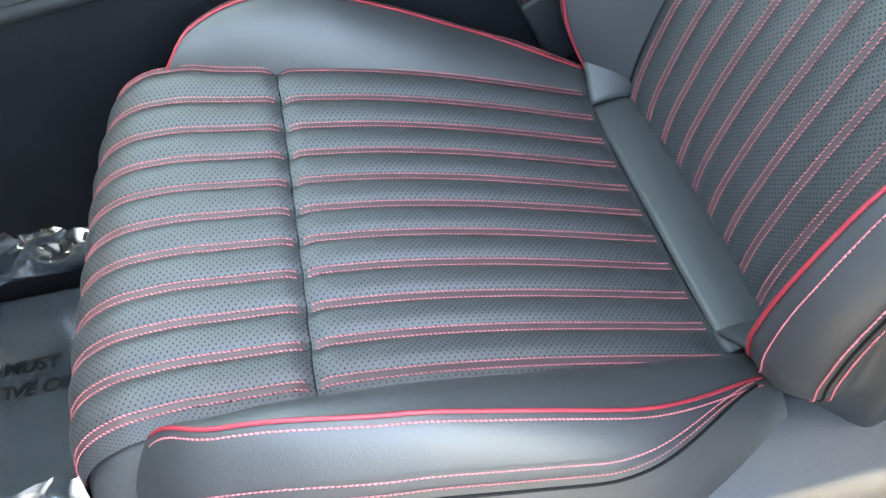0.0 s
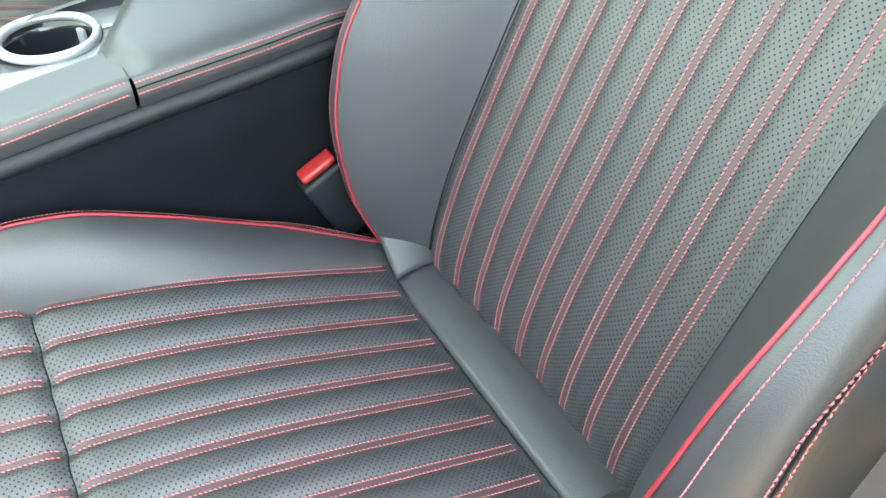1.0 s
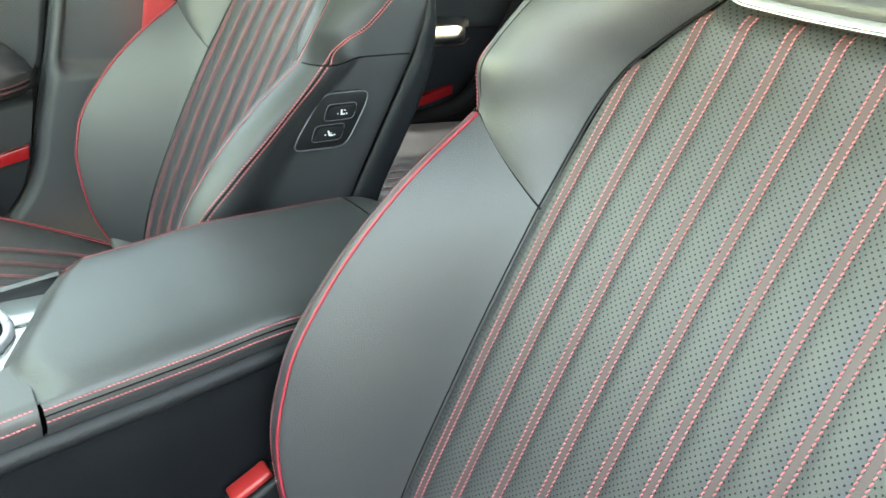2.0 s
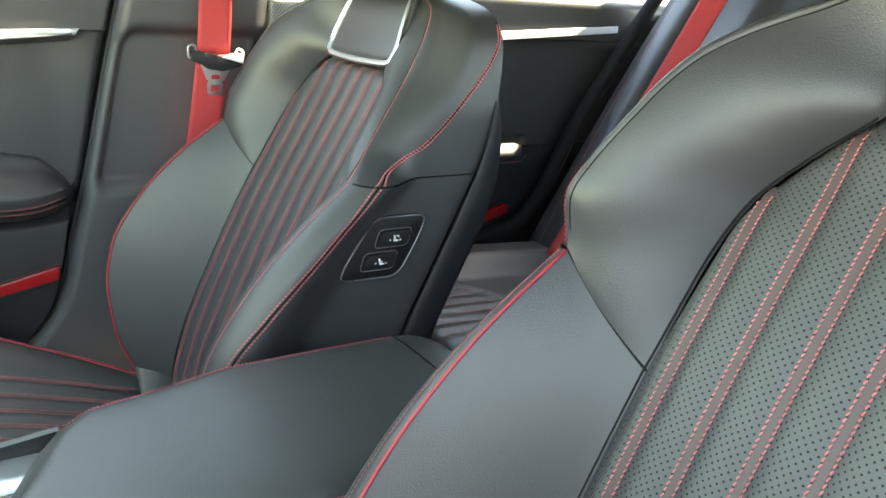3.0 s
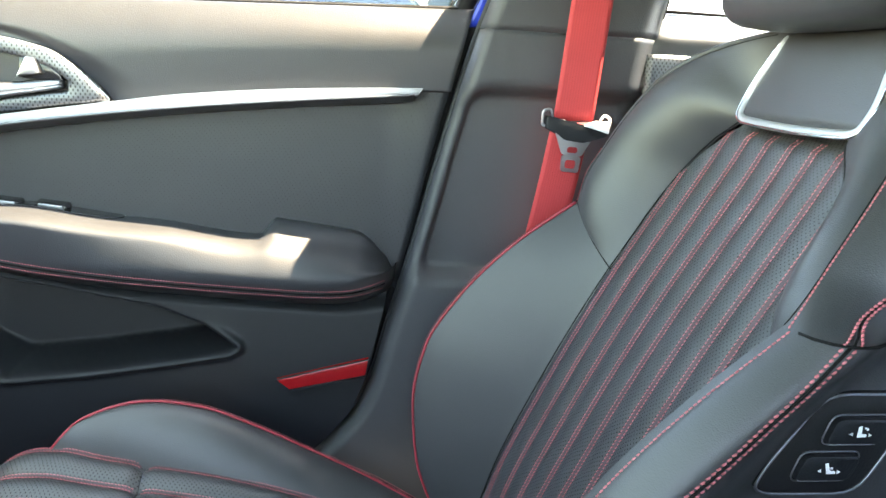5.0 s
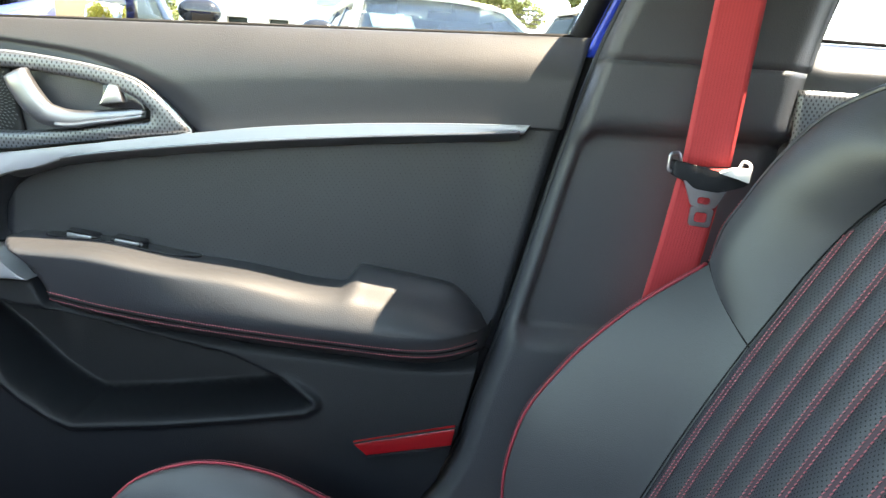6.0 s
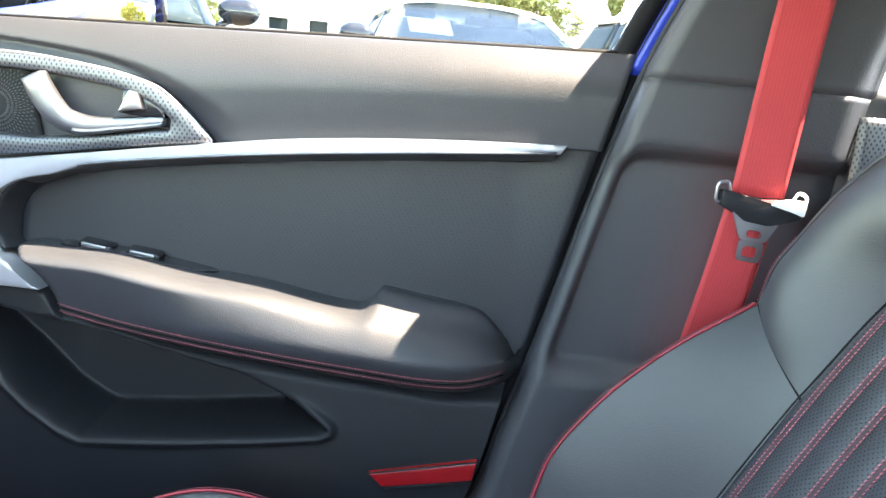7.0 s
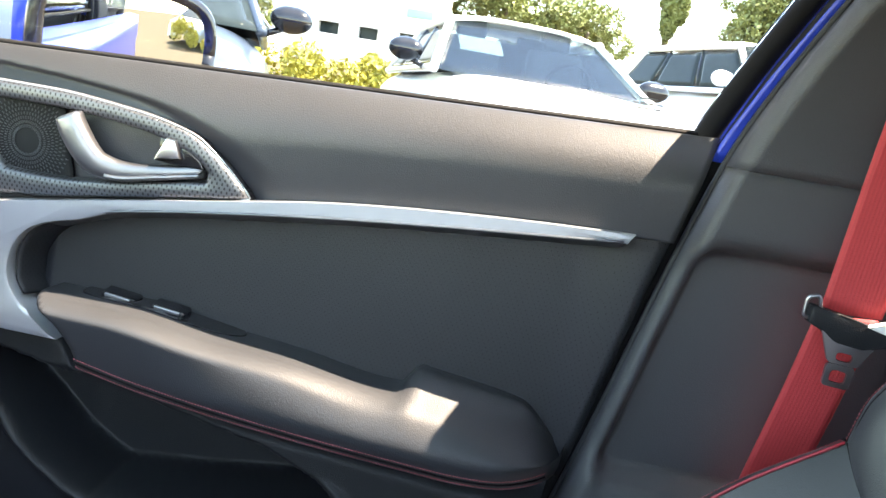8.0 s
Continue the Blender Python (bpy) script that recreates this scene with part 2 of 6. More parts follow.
pipe_s = curve([-0.16, -0.12, 0.0, 0.15, 0.28], [0.188, 0.212, 0.230, 0.226, 0.195])
back_x = curve([0.28, 0.33, 0.39, 0.515, 0.632, 0.71, 0.76, 0.81, 0.88], [0.300, 0.302, 0.316, 0.368, 0.426, 0.470, 0.498, 0.522, 0.550])
EDGE = 0.157
outline = [  # half-width, height, front edge, rear edge
    (0.190, 0.285, 0.300, 0.44), (0.208, 0.34, 0.263, 0.445), (0.219, 0.40, 0.242, 0.452), (0.223, 0.46, 0.237, 0.465), (0.224, 0.52, 0.248, 0.484),
    (0.224, 0.58, 0.284, 0.512), (0.225, 0.64, 0.340, 0.540), (0.2255, 0.691, 0.407, 0.564)]
top_outline = [
    (0.223, 0.692, 0.409, 0.566), (0.224, 0.721, 0.416, 0.575), (0.219, 0.752, 0.431, 0.584), (0.206, 0.791, 0.450, 0.592), (0.184, 0.832, 0.477, 0.598),
    (0.150, 0.856, 0.506, 0.602), (0.108, 0.869, 0.529, 0.603), (0.05, 0.876, 0.543, 0.603), (0.0, 0.878, 0.547, 0.603)]
top_outline_in = [  # the passenger seat's shoulder towards the console, set further in and back
    (0.1865, 0.692, 0.4175, 0.566), (0.174, 0.721, 0.441, 0.575), (0.161, 0.752, 0.467, 0.584), (0.139, 0.791, 0.503, 0.592), (0.124, 0.832, 0.531, 0.598),
    (0.110, 0.856, 0.545, 0.602), (0.085, 0.869, 0.553, 0.603), (0.045, 0.876, 0.557, 0.603), (0.0, 0.878, 0.558, 0.603)]
shoulder_w = curve([0, 0.25, 0.375, 0.5, 0.625, 0.75, 0.875, 1], [0.192, 0.192, 0.188, 0.178, 0.152, 0.112, 0.056, 0.0])
arc_in = [(0.157, 0.634), (0.156, 0.69), (0.148, 0.735), (0.125, 0.772), (0.097, 0.795), (0.090, 0.812), (0.082, 0.840), (0.066, 0.872)]


def rib(f):
    """Height of the padded channel over its stitched groove, f from 0 to 1 across one channel."""
    e = abs(2 * f - 1)
    return 0.0 if e > 0.80 else 0.0062 * (1 - (e / 0.80) ** 2.2)


def cushion_point(k, x):
    """k runs over the stitched lines, 0 to LINES - 1, and a little past them at the edges."""
    s = (k / (LINES - 1) * 2 - 1) * cushion_w(x) + line_shift(x)
    z = cushion_z(x) + rib(k % 1.0) * (1 - smooth01((x - 0.23) / 0.03)) - 0.007 + (0.016 if s > 0 else 0.006) * (abs(s) / 0.175) ** 3
    return s, z


def nose(x, s, z):
    """Rolls the front of the cushion down: x before the nose line turns into a fall."""
    back = 0.020 * min(1.0, abs(s) / 0.19) ** 4 * smooth01((-0.08 - x) / 0.10)   # the front bows forward in its middle
    x0 = -0.175
    if x >= x0:
        return Vector((x + back, s, z))
    a = (x0 - x) / 0.058
    if a < math.pi / 2:
        return Vector((x0 + back - 0.058 * math.sin(a), s, z - 0.058 * (1 - math.cos(a))))
    return Vector((x0 + back - 0.058 + 0.1 * (a - math.pi / 2) * 0.058, s, z - 0.058 - (a - math.pi / 2) * 0.058))


def build_seat(seat, narrow_inner=False):
    """One front seat; narrow_inner sets the ridge of the wing at -y further in."""
    cols = (LINES - 1) * 18
    k0, k1 = -0.78, LINES - 1 + 0.10
    dips = lambda x: 0.005 * math.exp(-((x + 0.05) / 0.007) ** 2)

    def insert(x0, x1):
        def f(u, v):
            x = x0 + (x1 - x0) * v
            k = k0 + (k1 - k0) * u
            s, z = cushion_point(min(max(k, 0), LINES - 1) if 0 <= k <= LINES - 1 else (0 if k < 0 else LINES - 1), x)
            if k < 0 or k > LINES - 1:
                extra = (-k if k < 0 else k - (LINES - 1)) * (1 - 0.5 * smooth01((-0.12 - x) / 0.04))
                s = math.copysign(abs(s) + extra * 0.034, s)
                z -= extra * 0.02
            return nose(x, s, z - dips(x))
        return f
    uv_of = lambda x0, x1: (lambda u, v: ((k0 + (k1 - k0) * u) * 0.0345, x0 + (x1 - x0) * v))
    sheet("front_insert", insert(-0.34, -0.0505), cols, 60, PERF, seat, "ribbed perforated black leather thigh section", uv_of(-0.34, -0.05))
    sheet("rear_insert", insert(-0.0495, 0.262), cols, 60, PERF, seat, "ribbed perforated black leather centre", uv_of(-0.05, 0.262))
    store = ([], [])
    for k in range(LINES):
        for off in (-0.0032, 0.0032):
            for x0, x1 in ((-0.30, -0.054), (-0.046, 0.258)):
                pts, nrm = [], []
                for i in range(61):
                    x = x0 + (x1 - x0) * i / 60
                    s, z = cushion_point(k, x)
                    pts.append(nose(x, s + off, z + 0.0006 - dips(x)))
                for i in range(61):
                    d = pts[min(i + 1, 60)] - pts[max(i - 1, 0)]
                    nrm.append(Vector((-d.z, 0, d.x)))
                stitch_run(store, pts, nrm, slant=0.34)
    for k in range(LINES):   # leather between the two rows, coloured red for the threads' reflected light
        for x0, x1 in ((-0.30, -0.054), (-0.046, 0.258)):
            def tint_strip(u, v, k=k, x0=x0, x1=x1):
                x = x0 + (x1 - x0) * v
                s, z = cushion_point(k, x)
                return nose(x, s + 0.0046 * (u - 0.5), z + 0.0003 - dips(x))
            sheet("seam_tape", tint_strip, 1, 60, SEAM_TINT, seat)
    stitches("cushion_stitching", store, seat, "red double-row stitching")
    # plain strip behind the insert
    sheet("rear_strip", lambda u, v: Vector((0.262 + 0.065 * v, (u * 2 - 1) * 0.165, 0.312 + 0.009 * math.sin(v * 2.6) - 0.004 - 0.02 * max(0, v - 0.7))), 20, 10, LEATHER, seat, "smooth black leather strip", thick=0.01)
    for m in (-1, 1):
        # bolster: from the insert's edge over the piping to the outer side
        def bol(u, v, m=m):
            x = -0.150 + (0.285 + 0.150) * v
            i_s, i_z = cushion_e(x) + 0.004, cushion_z(x) - 0.012
            p_s, p_z = pipe_s(x), pipe_z(x)
            p_z = max(p_z, i_z + 0.004)
            close = smooth01((x + 0.150) / 0.05) ** 0.5
            if u < 0.45:
                t = u / 0.45
                s = i_s + (p_s - i_s) * t ** 1.25
                z = i_z + (p_z - i_z) * math.sin(t * math.pi / 2) ** 0.85
            else:
                t = (u - 0.45) / 0.55
                s = p_s + 0.05 * math.sin(min(t * 1.25, 1) * math.pi / 2)
                z = p_z + 0.002 * math.sin(t * math.pi) - (p_z - 0.20) * t ** 1.6
            x -= 0.036 * smooth01((u - 0.40) / 0.45) * (1 - v) ** 5
            return Vector((x, m * (i_s + (s - i_s) * (0.25 + 0.75 * close)), z))
        sheet("bolster", bol, 36, 40, LEATHER, seat, "smooth black leather side bolster", thick=0.0, flip=m < 0)
        # black tube on the seam stands in for the crease's deep shade
        tube("edge_seam", [bol(0.02, v) + Vector((0, 0, 0.001)) for v in np.linspace(0.02, 0.97, 50)], 0.0011, RUBBER, seat)
        pinch = lambda x: 0.25 + 0.75 * smooth01((x + 0.150) / 0.05) ** 0.5
        pts = [Vector((x, m * (cushion_e(x) + 0.004 + (pipe_s(x) - cushion_e(x) - 0.004) * pinch(x) + 0.001), pipe_z(x) + 0.001)) for x in np.linspace(-0.15, 0.27, 60)]
        tube("piping", pts, 0.0014, PIPING, seat, "red leather piping")
        store = ([], [])
        run = [p + Vector((0, m * 0.006, -0.0008)) for p in pts]
        stitch_run(store, run, [Vector((0, m * 0.5, 0.85))] * 60, slant=0.1)
        rows_b = []
        for off in (-0.0058, 0.0058):
            run = [Vector((x, m * (pipe_s(x) + 0.0385 + 0.1 * off), 0)) for x in np.linspace(-0.14, 0.262, 60)]
            for p in run:
                t = 0.03 + 0.27 * (1 - smooth01((p.x - 0.12) / 0.15))
                p.z = pipe_z(p.x) + 0.002 - (pipe_z(p.x) - 0.20) * t ** 1.6 + off * (1 - 0.75 * smooth01((p.x - 0.14) / 0.12))
                p.y = m * (pipe_s(p.x) + 0.05 * math.sin(min(t * 1.25, 1) * math.pi / 2) + 0.0015 - 0.2 * off)
            stitch_run(store, run, [Vector((0, m, 0.35))] * 60)
            rows_b.append(run)
        tube("welt_seam", [a.lerp(b, 0.5) for a, b in zip(*rows_b)], 0.0012, RUBBER, seat)
        stitches("bolster_stitching", store, seat, "red stitching along the bolster")
    for m in (-1, 1):
        sheet("gusset", lambda u, v, m=m: Vector((0.262 + 0.055 * u, m * (0.150 + 0.035 * v), 0.312 + 0.030 * v + 0.008 * u * v + 0.005 * math.sin(u * math.pi))), 8, 8, LEATHER, seat, "small black leather gusset", thick=0.004, flip=m < 0)
    # body under the skin
    bm = bmesh.new()
    pts = [(-0.215, 0.30), (-0.185, 0.340), (-0.05, 0.355), (0.12, 0.335), (0.30, 0.29), (0.38, 0.29), (0.40, 0.17), (-0.15, 0.17), (-0.215, 0.26)]
    rows = []
    for y in (-0.212, -0.19, 0.19, 0.212):
        k = 0.84 if abs(y) > 0.2 else 1.0
        rows.append([bm.verts.new((x, y, 0.17 + (z - 0.17) * k)) for x, z in pts])
    for a, b in zip(rows, rows[1:]):
        for i in range(len(pts)):
            j = (i + 1) % len(pts)
            bm.faces.new((a[i], a[j], b[j], b[i]))
    bm.faces.new(rows[0]), bm.faces.new(rows[-1])
    bmesh.ops.bevel(bm, geom=bm.edges[:], offset=0.008, segments=2, affect="EDGES")
    part("cushion_body", bm, LEATHER, seat)
    for m in (-1, 1):
        block("seat_rail", (0.55, 0.035, 0.05), (0.05, m * 0.18, 0.115), PLASTIC, seat, bevel=0.006)

    # ---- backrest ----
    blines, gap, first = 9, 0.0339, 0.140 - 8 * 0.0339

    def top_at(s):
        return curve([0.0, 0.085, 0.097, 0.125, 0.148, 0.157, 0.17], [0.792, 0.792, 0.795, 0.772, 0.735, 0.655, 0.632])(abs(s))

    def back_point(s, z):
        k = (s - first) / gap
        h = rib(k % 1.0) if 0 <= k <= blines - 1 else (rib(min(1, -k * 0.8) * 0.5) if k < 0 else 0.0)
        edge = 0.004 * smooth01((abs(s) - 0.147) / 0.012)
        near_top = 0.010 * smooth01(1 - (top_at(s) - z) / 0.012)
        hollow = 0.008 * math.cos(min(abs(s) / EDGE, 1) * math.pi / 2)
        return Vector((back_x(z) + 0.001 + hollow - h * (0.32 if narrow_inner else 0.52) + edge + near_top, s, z + h * 0.18))

    def binsert(u, v):
        s = (u * 2 - 1) * (EDGE + 0.002)
        return back_point(s, 0.285 + (top_at(s) - 0.285) * v)
    sheet("backrest_insert", binsert, 170, 80, PERF, seat, "ribbed perforated black leather backrest centre", lambda u, v: ((u * 2 - 1) * EDGE, 0.285 + 0.55 * v * (top_at((u * 2 - 1) * EDGE) - 0.285) / 0.5), flip=True)
    store = ([], [])
    for k in range(blines):
        for off in (-0.0032, 0.0032):
            s = first + k * gap + off
            pts = [Vector(back_point(s - off, z)) + Vector((-0.0005, off, 0)) for z in np.linspace(0.29, top_at(s) - 0.006, 80)]
            stitch_run(store, pts, [Vector((-0.88, 0, 0.48))] * 80, slant=0.34)
        sheet("seam_tape", lambda u, v, s=first + k * gap: back_point(s, 0.29 + (top_at(s) - 0.296) * v) + Vector((-0.0003, 0.0046 * (u - 0.5), 0.0002)), 1, 80, SEAM_TINT, seat, flip=True)
    stitches("backrest_stitching", store, seat, "red double-row stitching")

    side_path = [curve(np.linspace(0, 1, len(outline)), [o[i] for o in outline]) for i in range(4)]
    top_path = [curve(np.linspace(0, 1, len(top_outline)), [o[i] for o in top_outline]) for i in range(4)]
    top_path_in = [curve(np.linspace(0, 1, len(top_outline_in)), [o[i] for o in top_outline_in]) for i in range(4)]
    arc_path = [curve(np.linspace(0, 1, len(arc_in)), [o[i] for o in arc_in]) for i in range(2)]
    ridge = curve([0, 0.2, 0.35, 0.5, 0.75, 1], [0.170, 0.188, 0.200, 0.211, 0.219, 0.218])
    wide_rim = curve([0, 0.2, 0.45, 0.65, 0.85, 1], [0.040, 0.046, 0.042, 0.030, 0.020, 0.014])
    ridge_in = curve([0, 0.2, 0.35, 0.5, 0.75, 1], [0.166, 0.178, 0.186, 0.190, 0.188, 0.184])
    rim_in = curve([0, 0.5, 1], [0.040, 0.040, 0.037])
    back_in = curve([0, 0.35, 0.6, 0.85, 1], [0.0, 0.006, 0.018, 0.016, 0.008])
    none = lambda v: 0.0
    rim_b = curve([0, 0.2, 0.45, 0.65, 1], [0.032, 0.032, 0.030, 0.028, 0.026])
    top_b = curve([0, 0.3, 0.6, 1], [0.028, 0.018, 0.012, 0.012])
    welt_in = curve([0, 0.4, 0.57, 0.7, 0.82, 0.9, 1], [0.10, 0.11, 0.13, 0.18, 0.215, 0.205, 0.17])
    welt_top_in = curve([0, 0.03, 0.06, 0.09, 0.125, 0.19, 0.25, 0.31, 0.375, 0.44, 0.5, 0.6], [0.17, 0.19, 0.23, 0.35, 0.48, 0.55, 0.60, 0.66, 0.75, 0.865, 0.94, 0.965])
    welt_out = curve([0, 0.25, 0.45, 0.575, 0.64, 0.735, 0.84, 1], [0.185, 0.185, 0.185, 0.19, 0.21, 0.25, 0.29, 0.31])
    welt_top_out = curve([0, 0.125, 0.25, 0.375, 0.5, 0.6], [0.31, 0.54, 0.69, 0.79, 0.865, 0.91])
    for m in (-1, 1):
        inner = narrow_inner and m < 0
        pipe_b, rim_w, x_in = (ridge_in, rim_in, back_in) if inner else (ridge, wide_rim, none)
        welt, welt_top = (welt_in, welt_top_in) if inner else (welt_out, welt_top_out)

        def wing(u, v, m=m):
            w, z, xf, xr = [p(v) for p in side_path]
            xf += x_in(v)
            zi = 0.295 + (0.632 - 0.295) * v
            xi = back_x(zi) + 0.004
            g = math.sin(u * math.pi / 2) ** 1.1
            fat = 0.010 * math.sin(u * math.pi)
            return Vector((xi + (xf - xi) * (0.25 * g + 0.75 * u) - fat * 0.3, m * (EDGE + (pipe_b(v) - EDGE) * (u ** 0.9)), zi + (z - zi) * u))
        sheet("wing", wing, 24, 44, LEATHER, seat, "smooth black leather wing of the backrest", flip=m > 0)

        def flank(u, v, m=m):
            w, z, xf, xr = [p(v) for p in side_path]
            xf += x_in(v)
            sp = pipe_b(v)
            so = sp + rim_w(v)
            if u < 0.2:
                t = u / 0.2
                return Vector((xf - 0.003 * math.sin(t * math.pi) + rim_b(v) * t ** 1.7, m * (sp + (so - sp) * math.sin(t * math.pi / 2)), z))
            t, rb = (u - 0.2) / 0.8, rim_b(v)
            return Vector((xf + rb + (xr - xf - rb) * t, m * (so - (so - 0.192 + 0.004 * (1 - v)) * smooth01(t / 0.45)), z))
        def out_of(fn, u, v):
            """The skin's outward normal at u, v."""
            a = fn(min(u + 0.01, 1), v) - fn(max(u - 0.01, 0), v)
            b = fn(u, min(v + 0.01, 1)) - fn(u, max(v - 0.01, 0))
            n = a.cross(b).normalized()
            return n if n.y * m > 0 or (abs(n.y) < 0.05 and n.x < 0) else -n
        sheet("flank", flank, 60, 60, LEATHER, seat, "smooth black leather flank of the backrest", flip=m < 0)
        pts = [Vector((side_path[2](v) + x_in(v) - 0.001, m * pipe_b(v), side_path[1](v))) for v in np.linspace(0.02, 1, 70)]
        if not inner:
            tube("piping", pts, 0.0014, PIPING, seat, "red leather piping")
        store = ([], [])
        run = []
        for v in np.linspace(0.02, 1, 70):
            p = flank(0.03 if inner else 0.040, v)
            run.append(p + Vector((-0.001, m * 0.0008, 0)))
        stitch_run(store, run, [Vector((-0.5, m * 0.8, 0))] * 70, slant=0.1)
        for off in ((-0.014, 0.014) if inner else (-0.019, 0.019)):
            vs = np.linspace(0.04, 1, 70)
            nrm = [out_of(flank, welt(v) + off, v) for v in vs]
            stitch_run(store, [flank(welt(v) + off, v) + n * 0.0006 for v, n in zip(vs, nrm)], nrm, pitch=0.0039, size=0.0031, r=0.0008, slant=0.25)
        stitches("wing_stitching", store, seat, "red stitching along the wing")
        seam = [flank(welt(v), v) + out_of(flank, welt(v), v) * 0.0003 for v in np.linspace(0.04, 1, 70)]
        tube("welt_seam", seam, 0.0010, RUBBER, seat)

        def shoulder(u, v, m=m):
            a_s, a_z = [p(v) for p in arc_path]
            w, z, xf, xr = [p(v * 0.93) for p in top_path]
            if inner:
                w, z, xf, xr = [p(v * 0.93) for p in top_path_in]
            else:
                w, xf = w - 0.005 * (1 - v), xf + x_in(1) * (1 - v)
            xi = back_x(a_z) + 0.006
            if inner:
                a_s, xi = a_s - 0.030 * smooth01(v / 0.20) * (1 - 0.5 * smooth01((v - 0.45) / 0.2)), xi - 0.012
            t = u
            g = t ** 0.8
            s = a_s + (w - a_s) * t
            zz = a_z + (z - a_z) * t
            x = xi + (xf - xi) * math.sin(t * math.pi / 2) ** 0.9 - (0.013 * (1 - smooth01((v - 0.80) / 0.2)) if inner else 0.004 * (1 - smooth01((v - 0.55) / 0.2))) * math.sin(t * math.pi) + 0.006 * smooth01((v - 0.6) / 0.15) * (1 - t)
            return wing(u, 1.0).lerp(Vector((x, m * s, zz)), smooth01(v / 0.10))
        sheet("shoulder_pad", shoulder, 24, 40, LEATHER, seat, "smooth black leather shoulder pad", flip=m > 0)

        def top_side(u, v, m=m):
            w, z, xf, xr = [p(v) for p in top_path]
            if inner:
                w, z, xf, xr = [p(v) for p in top_path_in]
                t = 0.5 * u + 0.5 * u ** 1.6
                edge = Vector((xf + (xr - xf) * t - 0.002 * math.sin(min(1, u * 8) * math.pi), m * (w + (max(shoulder_w(v), w) - w) * math.sin(min(1, u / 0.55) * math.pi / 2)), z))
                return flank(u, 1.0).lerp(edge, smooth01(v / 0.12))
            nxt = [p(min(v + 0.01, 1)) for p in top_path]
            prv = [p(max(v - 0.01, 0)) for p in top_path]
            tx, tz = nxt[0] - prv[0], nxt[1] - prv[1]
            v0 = min(1.0, v / 0.93)
            w, xf, wide = w - 0.005 * (1 - v0), xf + x_in(1) * (1 - v0), 0.012 * (1 - 0.6 * v0)
            ln = math.hypot(tx, tz) or 1
            nx, nz = tz / ln, -tx / ln
            if u < 0.2:
                t = u / 0.2
                off, x = wide * math.sin(t * math.pi / 2), xf - 0.003 * math.sin(t * math.pi) + top_b(v) * t ** 1.7
            else:
                t, rb = (u - 0.2) / 0.8, top_b(v)
                off, x = wide - (0.031 + wide) * (1 - 0.45 * v) * smooth01(t / 0.45), xf + rb + (xr - xf - rb) * t
            return Vector((x, m * (w + nx * off), z + nz * off))
        sheet("shoulder_side", top_side, 52, 60, LEATHER, seat, "smooth black leather shoulder side", flip=m < 0)
        # the seam beside the insert, blackened to stand for shade in its crease
        tube("edge_seam", [wing(0.015, v) for v in np.linspace(0.03, 1, 50)] + [shoulder(0.015, v) for v in np.linspace(0.04, 0.55, 30)], 0.0008, RUBBER, seat)
        tube("pad_seam", [top_side(0.0, v) + Vector((-0.0002, 0, 0)) for v in np.linspace(0, 0.8, 60)], 0.0004, RUBBER, seat)
        store = ([], [])
        run = [top_side(0.02 if inner else 0.035, v) + Vector((-0.0006, m * 0.0004, 0)) for v in np.linspace(0.0, 0.80 if inner else 0.25, 70)]
        stitch_run(store, run, [Vector((-0.5, m * 0.8, 0.2))] * 70)
        for off in (-0.018, 0.018):
            vs = np.linspace(0, 0.58, 70)
            nrm = [out_of(top_side, welt_top(v) + off, v) for v in vs]
            stitch_run(store, [top_side(welt_top(v) + off, v) + n * 0.0006 for v, n in zip(vs, nrm)], nrm, pitch=0.0039, size=0.0031, r=0.0008, slant=0.25)
        stitches("shoulder_stitching", store, seat, "red stitching on the shoulder")
        seam = [top_side(welt_top(v * 0.58), v * 0.58) for v in np.linspace(0, 1, 60)]
        tube("welt_seam", seam, 0.0008, RUBBER, seat)
        tube("joint", [flank(u, 1.0) + Vector((0, m * 0.0005, 0)) for u in np.linspace(0.05, 0.97, 24)], 0.0010, RUBBER, seat)
        # dark joint between wing and shoulder pad
        seam = [wing(u, 1.0) + Vector((0.001, 0, 0)) for u in np.linspace(0, 1, 20)]
        tube("joint", seam, 0.0011, RUBBER, seat)

    # badge plate and its chrome edge
    def badge(u, v):
        z = 0.794 + 0.088 * v
        w = curve([0.786, 0.81, 0.84, 0.89], [0.088, 0.092, 0.087, 0.076])(z)
        return Vector((back_x(z) + 0.004 + 0.02 * max(0, v - 0.8), (u * 2 - 1) * w, z))
    sheet("badge_panel", badge, 14, 10, LEATHER, seat, "smooth leather panel below the headrest", thick=0.01, flip=True)
    ring = [badge(0.0, 1.0), badge(0.0, 0.6), badge(0.0, 0.25), badge(0.02, 0.06), badge(0.10, 0.0), badge(0.5, -0.02), badge(0.90, 0.0), badge(0.98, 0.06), badge(1.0, 0.25), badge(1.0, 0.6), badge(1.0, 1.0)]
    run = path3(ring, 80)

    def band(u, v):
        i = int(round(u * 80))
        d = run[min(i + 1, 80)] - run[max(i - 1, 0)]
        side = Vector((-0.86, 0, 0.5)).cross(d).normalized()
        return run[i] - side * (0.0005 + 0.0075 * v) + Vector((-0.0125 - 0.0015 * math.sin(v * math.pi) + (0.006 * (v - 0.85) / 0.15 if v > 0.85 else 0), 0, 0))
    sheet("silver_frame", band, 80, 10, SILVER, seat, "satin silver U-shaped frame", thick=0.004)
    tube("frame_rim", [p + Vector((-0.0125, 0, 0)) for p in run], 0.0014, CHROME, seat, "bright outer rim of the frame")

